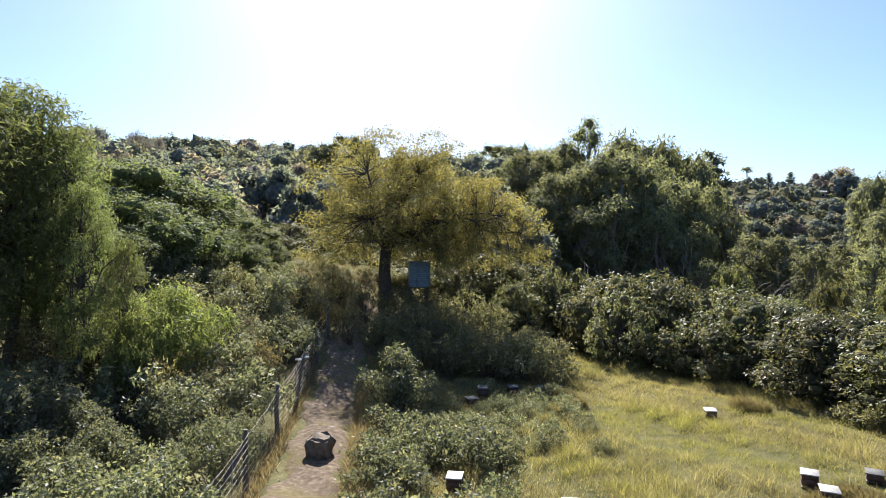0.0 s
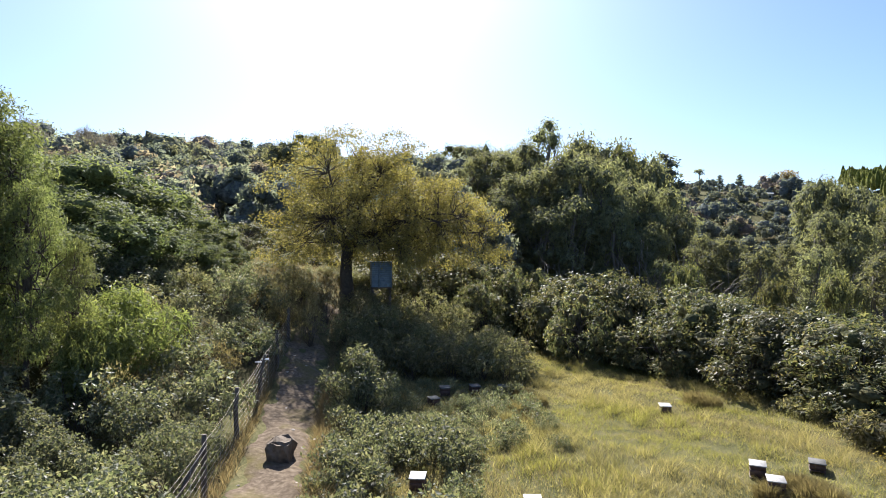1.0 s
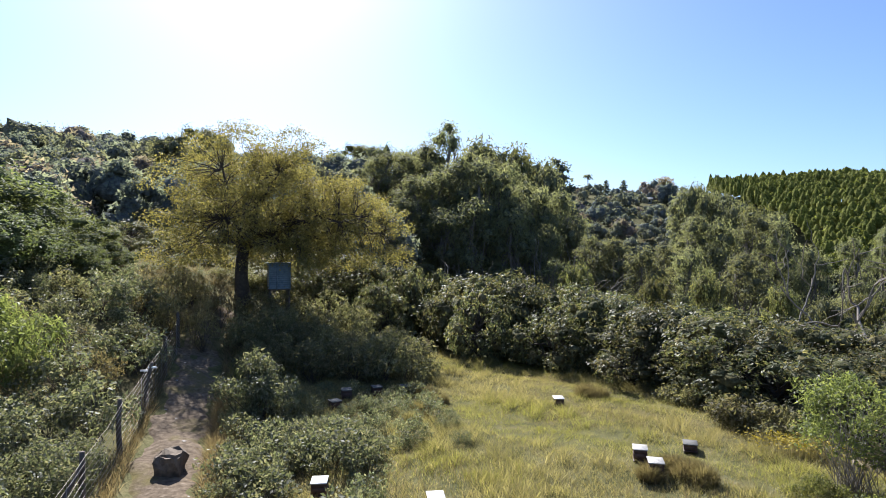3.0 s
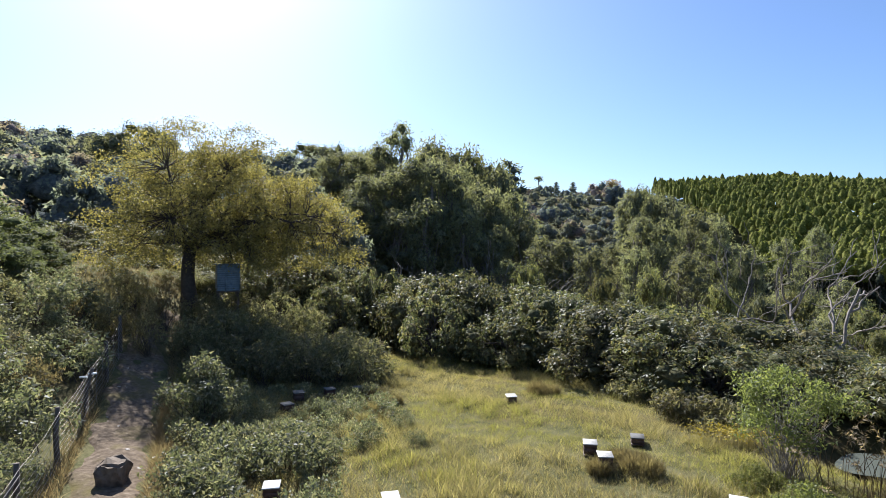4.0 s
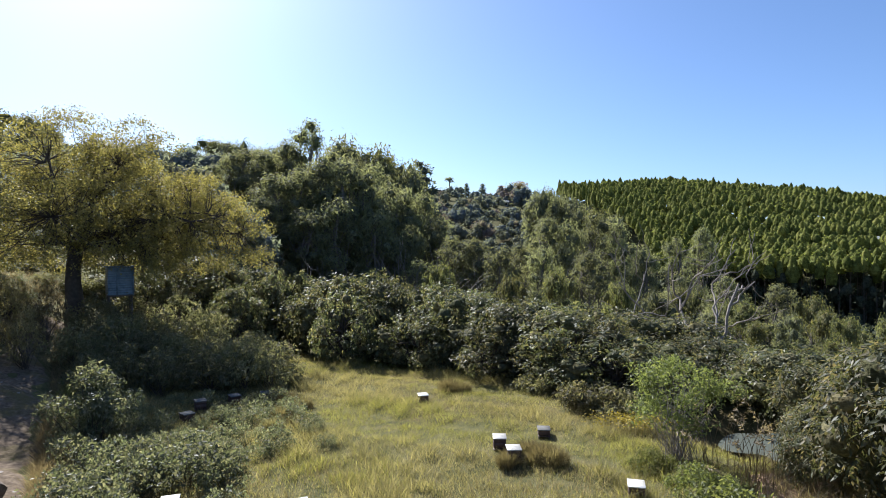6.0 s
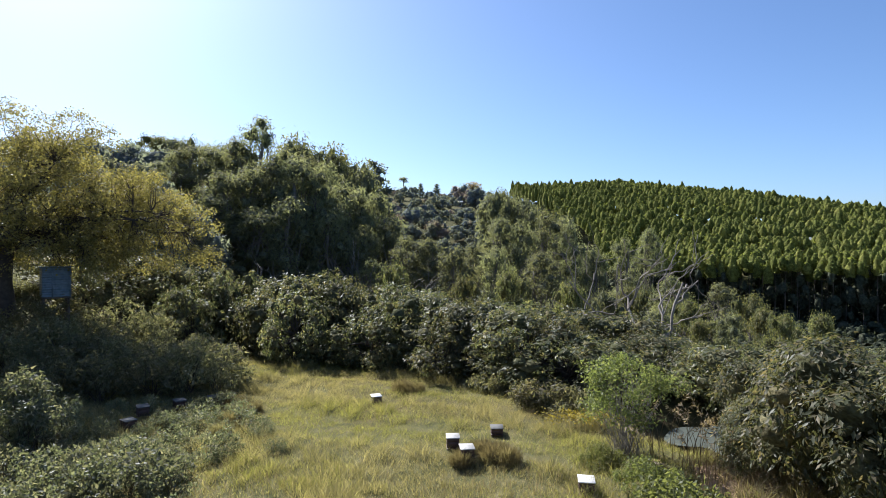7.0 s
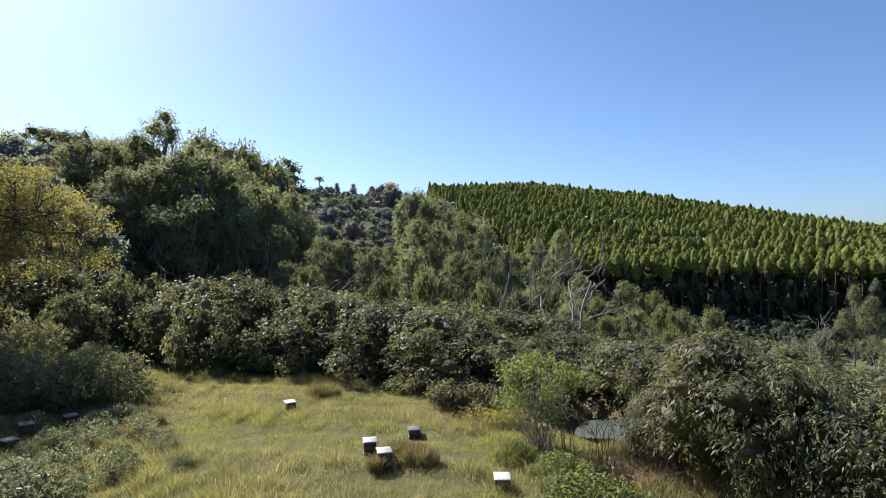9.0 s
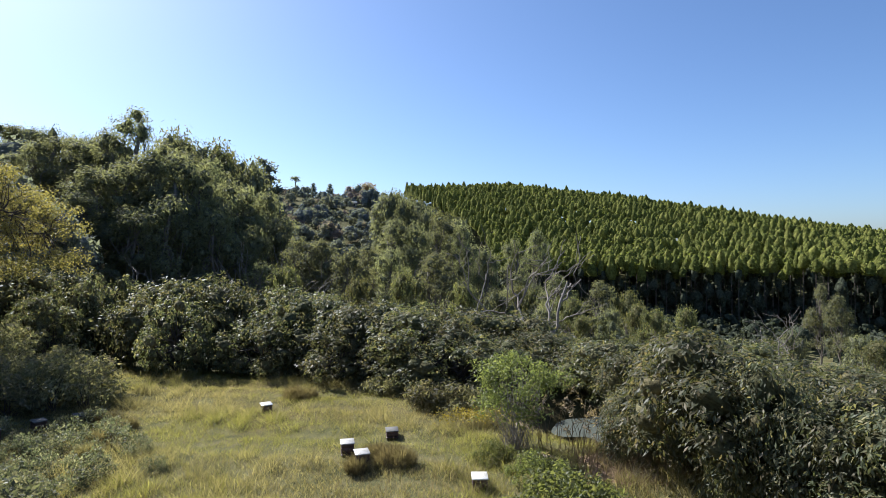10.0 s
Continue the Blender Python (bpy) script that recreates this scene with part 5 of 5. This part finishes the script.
def meadow_grass():
    rng = np.random.default_rng(12)
    az = rng.uniform(-9, 72, 560000)
    r = rng.uniform(8.5 ** 1.6, 45 ** 1.6, len(az)) ** (1 / 1.6)
    x, y = r * np.sin(np.radians(az)), r * np.cos(np.radians(az))
    edge = np.interp(az, [-9, 6, 11, 14, 20, 31, 43, 50, 57, 66, 72], [30, 32, 44, 38, 35, 32, 25.5, 21, 19.5, 18, 17])
    keep = (r < edge) & (x > track_x(y) + 1.15)
    x, y, r = x[keep], y[keep], r[keep]
    wave = np.sin(x * 1.7 + 2 * np.sin(y * 0.9)) * np.sin(y * 1.5 + 1.5 * np.sin(x * 0.7))
    small = np.sin(x * 5.3 + 1.7 * np.sin(y * 3.1)) * np.sin(y * 4.7 + 1.9 * np.sin(x * 3.3))
    clump = np.clip(0.42 + 0.35 * wave + 0.35 * small, 0, 1.2)
    tuft = np.sin(x * 2.6 + 2.2 * np.sin(y * 1.3 + 1)) * np.sin(y * 2.4 + 2.0 * np.sin(x * 1.1)) + 0.4 * np.sin(x * 0.8 + 3 * np.sin(y * 0.31))
    h = (0.07 + 0.15 * clump + 0.42 * np.clip(tuft - 0.25, 0, 1)) * rng.uniform(0.5, 1.35, len(x))
    broad = rng.uniform(0.005, 0.011, len(x)) * (0.7 + r / 20)
    patch = np.sin(x * 0.31 + 1.2 * np.sin(y * 0.23)) * np.sin(y * 0.37 + 0.8) + 0.5 * np.sin(x * 0.9 + y * 0.7) + rng.normal(size=len(x)) * 0.4 + 0.7 * step(r, 26, 34)
    lush = patch > 0.4
    g = Geo()
    blades(g, rng, x[lush], y[lush], h[lush] * 0.9, broad[lush], 0.95)
    tagged(new("grass", g.mesh("grass", M_lush)), "lush green patches of meadow grass", "grass", kind="stuff")
    g = Geo()
    x, y, h, broad = x[~lush], y[~lush], h[~lush], broad[~lush]
    blades(g, rng, x, y, h, broad, 0.95)
    tagged(new("grass", g.mesh("grass", M_grass)), "rough green and straw-coloured meadow grass", "grass", kind="stuff")
    # dry stalks in the meadow, on the bank and along the path
    g = Geo()
    az = rng.uniform(-9, 70, 30000)
    r = rng.uniform(9, 36, len(az))
    x, y = r * np.sin(np.radians(az)), r * np.cos(np.radians(az))
    edge = np.interp(az, [-9, 6, 11, 14, 20, 31, 43, 50, 57, 66, 72], [30, 32, 42, 36, 33, 30, 24, 20.5, 19.5, 18, 17])
    keep = (r < edge) & (x > track_x(y) + 0.9) & (np.sin(x * 0.45 + 1) * np.sin(y * 0.5) + rng.normal(size=len(x)) * 0.3 > 0.0)
    blades(g, rng, x[keep], y[keep], rng.uniform(0.15, 0.45, keep.sum()), rng.uniform(0.005, 0.011, keep.sum()), 0.7)
    yy = rng.uniform(10, 33, 9000)
    sd = rng.choice([-1, 1], 9000)
    xx = track_x(yy) + sd * (1.0 + np.abs(rng.normal(size=9000)) * 0.3)
    blades(g, rng, xx, yy, rng.uniform(0.1, 0.45, 9000), rng.uniform(0.01, 0.025, 9000), 0.8)
    yy = rng.uniform(12, 24, 7000)
    xx = track_x(yy) + 1.0 + np.abs(rng.normal(size=7000)) * 0.35
    blades(g, rng, xx, yy, rng.uniform(0.2, 0.6, 7000), rng.uniform(0.01, 0.02, 7000), 0.7)
    az, r = rng.uniform(-22, -6, 7000), rng.uniform(30, 42, 7000)
    xx, yy = r * np.sin(np.radians(az)), r * np.cos(np.radians(az))
    blades(g, rng, xx, yy, rng.uniform(0.15, 0.45, 7000), rng.uniform(0.015, 0.03, 7000), 0.9)
    tagged(new("dry_grass", g.mesh("dry_grass", M_straw)), "dry straw-coloured grass along the path and bank", "grass", kind="stuff")


meadow_grass()


def tussock(x, y, seed, h, n, mat, label, group, name="grass_tussock"):
    """A soft mound of fine arching blades."""
    rng = np.random.default_rng(seed)
    g = Geo()
    a, q = rng.uniform(0, 6.28, n), np.sqrt(rng.uniform(0, 1, n))
    d = np.stack([np.cos(a), np.sin(a), np.zeros(n)], 1)
    p0 = d * (q * h * 0.6)[:, None] + np.array([0, 0, -0.03])
    hh = h * (0.95 - 0.5 * q ** 2) * rng.uniform(0.6, 1.1, n)
    up = np.array([0, 0, 1.0])
    out = d * (h * rng.uniform(0.05, 0.4, n))[:, None] + rng.normal(size=(n, 3)) * np.array([0.12, 0.12, 0]) * h
    p1, p2 = p0 + out * 0.4 + up * (hh * 0.75)[:, None], p0 + out * 1.1 + up * hh[:, None]
    b = rng.uniform(0, 6.28, n)
    W = np.stack([np.cos(b), np.sin(b), np.zeros(n)], 1) * 0.005
    v = np.stack([p0 - W, p0 + W, p1 - W, p1 + W, p2], 1).reshape(-1, 3)
    i = np.arange(n)[:, None] * 5
    g.add(v, np.concatenate([i + [0, 1, 3], i + [0, 3, 2], i + [2, 3, 4]]))
    ob = new(name, g.mesh(name, mat))
    ob.matrix_basis = pose(x, y, float(land(x, y)))
    return tagged(ob, label, "grass", group)


for i, (az, r, h) in enumerate(((27.6, 25.2, 0.7), (29.0, 25.0, 0.55), (28.2, 24.8, 0.4), (36.5, 16.6, 0.6), (38, 16.4, 0.6), (33.5, 16.3, 0.55), (12.0, 22.5, 0.55), (34.6, 17.2, 0.5), (35.6, 17.3, 0.55), (37.2, 17.2, 0.5), (11.2, 21.6, 0.6), (12.6, 21.0, 0.5), (10.4, 20.4, 0.5), (13.4, 23.2, 0.5), (11.6, 24.0, 0.55))):
    x, y, _ = spot(az, r)
    tussock(x, y, i, h, 1300, M_tussock, "coarse dark grass tussock in the meadow", "tussocks")


def reeds():
    rng = np.random.default_rng(14)
    x, y, z = spot(54.4, 16.9)
    ob = thing("reed_clump", "tall arching reeds with pale feathery plumes by the pond", "grass", "", pose(x, y, z))
    g, p = Geo(), Geo()
    for _ in range(46):
        a = rng.uniform(0, 6.28)
        d = np.array([math.cos(a), math.sin(a), 0])
        b = rng.normal(size=3) * np.array([0.7, 0.7, 0])
        h, l = rng.uniform(1.2, 2.2), rng.uniform(0.3, 1.1)
        t = np.linspace(0, 1, 7)[:, None]
        q = b + d * l * t ** 2.2 + np.array([0, 0, 1.0]) * h * (t - 0.18 * t ** 3)
        g.tube(q, np.linspace(0.009, 0.004, 7), 3)
        if rng.uniform() < 0.7:
            for k in range(26):
                s = rng.uniform(0.72, 1.05)
                c = b + d * l * s ** 2.2 + np.array([0, 0, 1.0]) * h * (s - 0.18 * s ** 3)
                p.add(*leaves(rng, c[None], (d + np.array([0, 0, 0.4]))[None], 0.12, 0.025, droop=0.2))
    part("stalk_mass", g, M_straw, ob)
    part("plume_mass", p, M_plume, ob)


reeds()


def flowers():
    rng = np.random.default_rng(15)
    x, y, z = spot(45.2, 20.2)
    ob = thing("flower_patch", "low patch of small yellow wildflowers in grass", "flowers", "", pose(x, y, z, 0, 0, -38))
    px, py = rng.normal(size=900) * 0.7, rng.normal(size=900) * 0.3
    h = rng.uniform(0.3, 0.6, 900)
    g = Geo()
    for a, b, c in zip(px[:250], py[:250], h[:250]):
        g.tube([(a, b, -0.05), (a * 1.02, b, c)], [0.006, 0.004], 3)
    tagged(part("stem_mass", g, M_grass, ob), kind="stuff")
    part("bloom_mass", Geo().add(*leaves(rng, np.stack([px, py, h], 1), np.tile([0, 0, 1.0], (900, 1)), 0.075, 0.06, spread=1.2)), M_flower, ob)


flowers()


def earth_bank():
    rng = np.random.default_rng(16)
    x, y, z = spot(60.5, 17.5)
    g = Geo()
    k = 24
    u, v = np.meshgrid(np.linspace(-1, 1, k), np.linspace(-1, 1, k), indexing="ij")
    px, py = x + u * 1.9, y + v * 1.5
    hh = land(px, py) + 0.25 * np.clip(1 - u ** 2 - v ** 2, -0.3, 1) + rng.normal(size=u.shape) * 0.015
    i = (np.arange(k - 1)[:, None] * k + np.arange(k - 1)[None, :]).ravel()
    g.add(np.stack([px, py, hh], -1), np.stack([i, i + k, i + k + 1, i + 1], 1))
    tagged(new("earth_bank", g.mesh("earth_bank", M_soilbank, True)), "bare reddish earth bank with dry grass by the pond", "ground", kind="structure")
    g = Geo()
    n = 2600
    blades(g, rng, x + rng.normal(size=n) * 0.9, y + rng.normal(size=n) * 0.8, rng.uniform(0.2, 0.5, n) + 0.2, rng.uniform(0.01, 0.02, n), 0.8)
    tagged(new("dry_grass", g.mesh("dry_grass", M_straw)), "dry reddish straw on the earth bank", "grass", kind="stuff")


earth_bank()
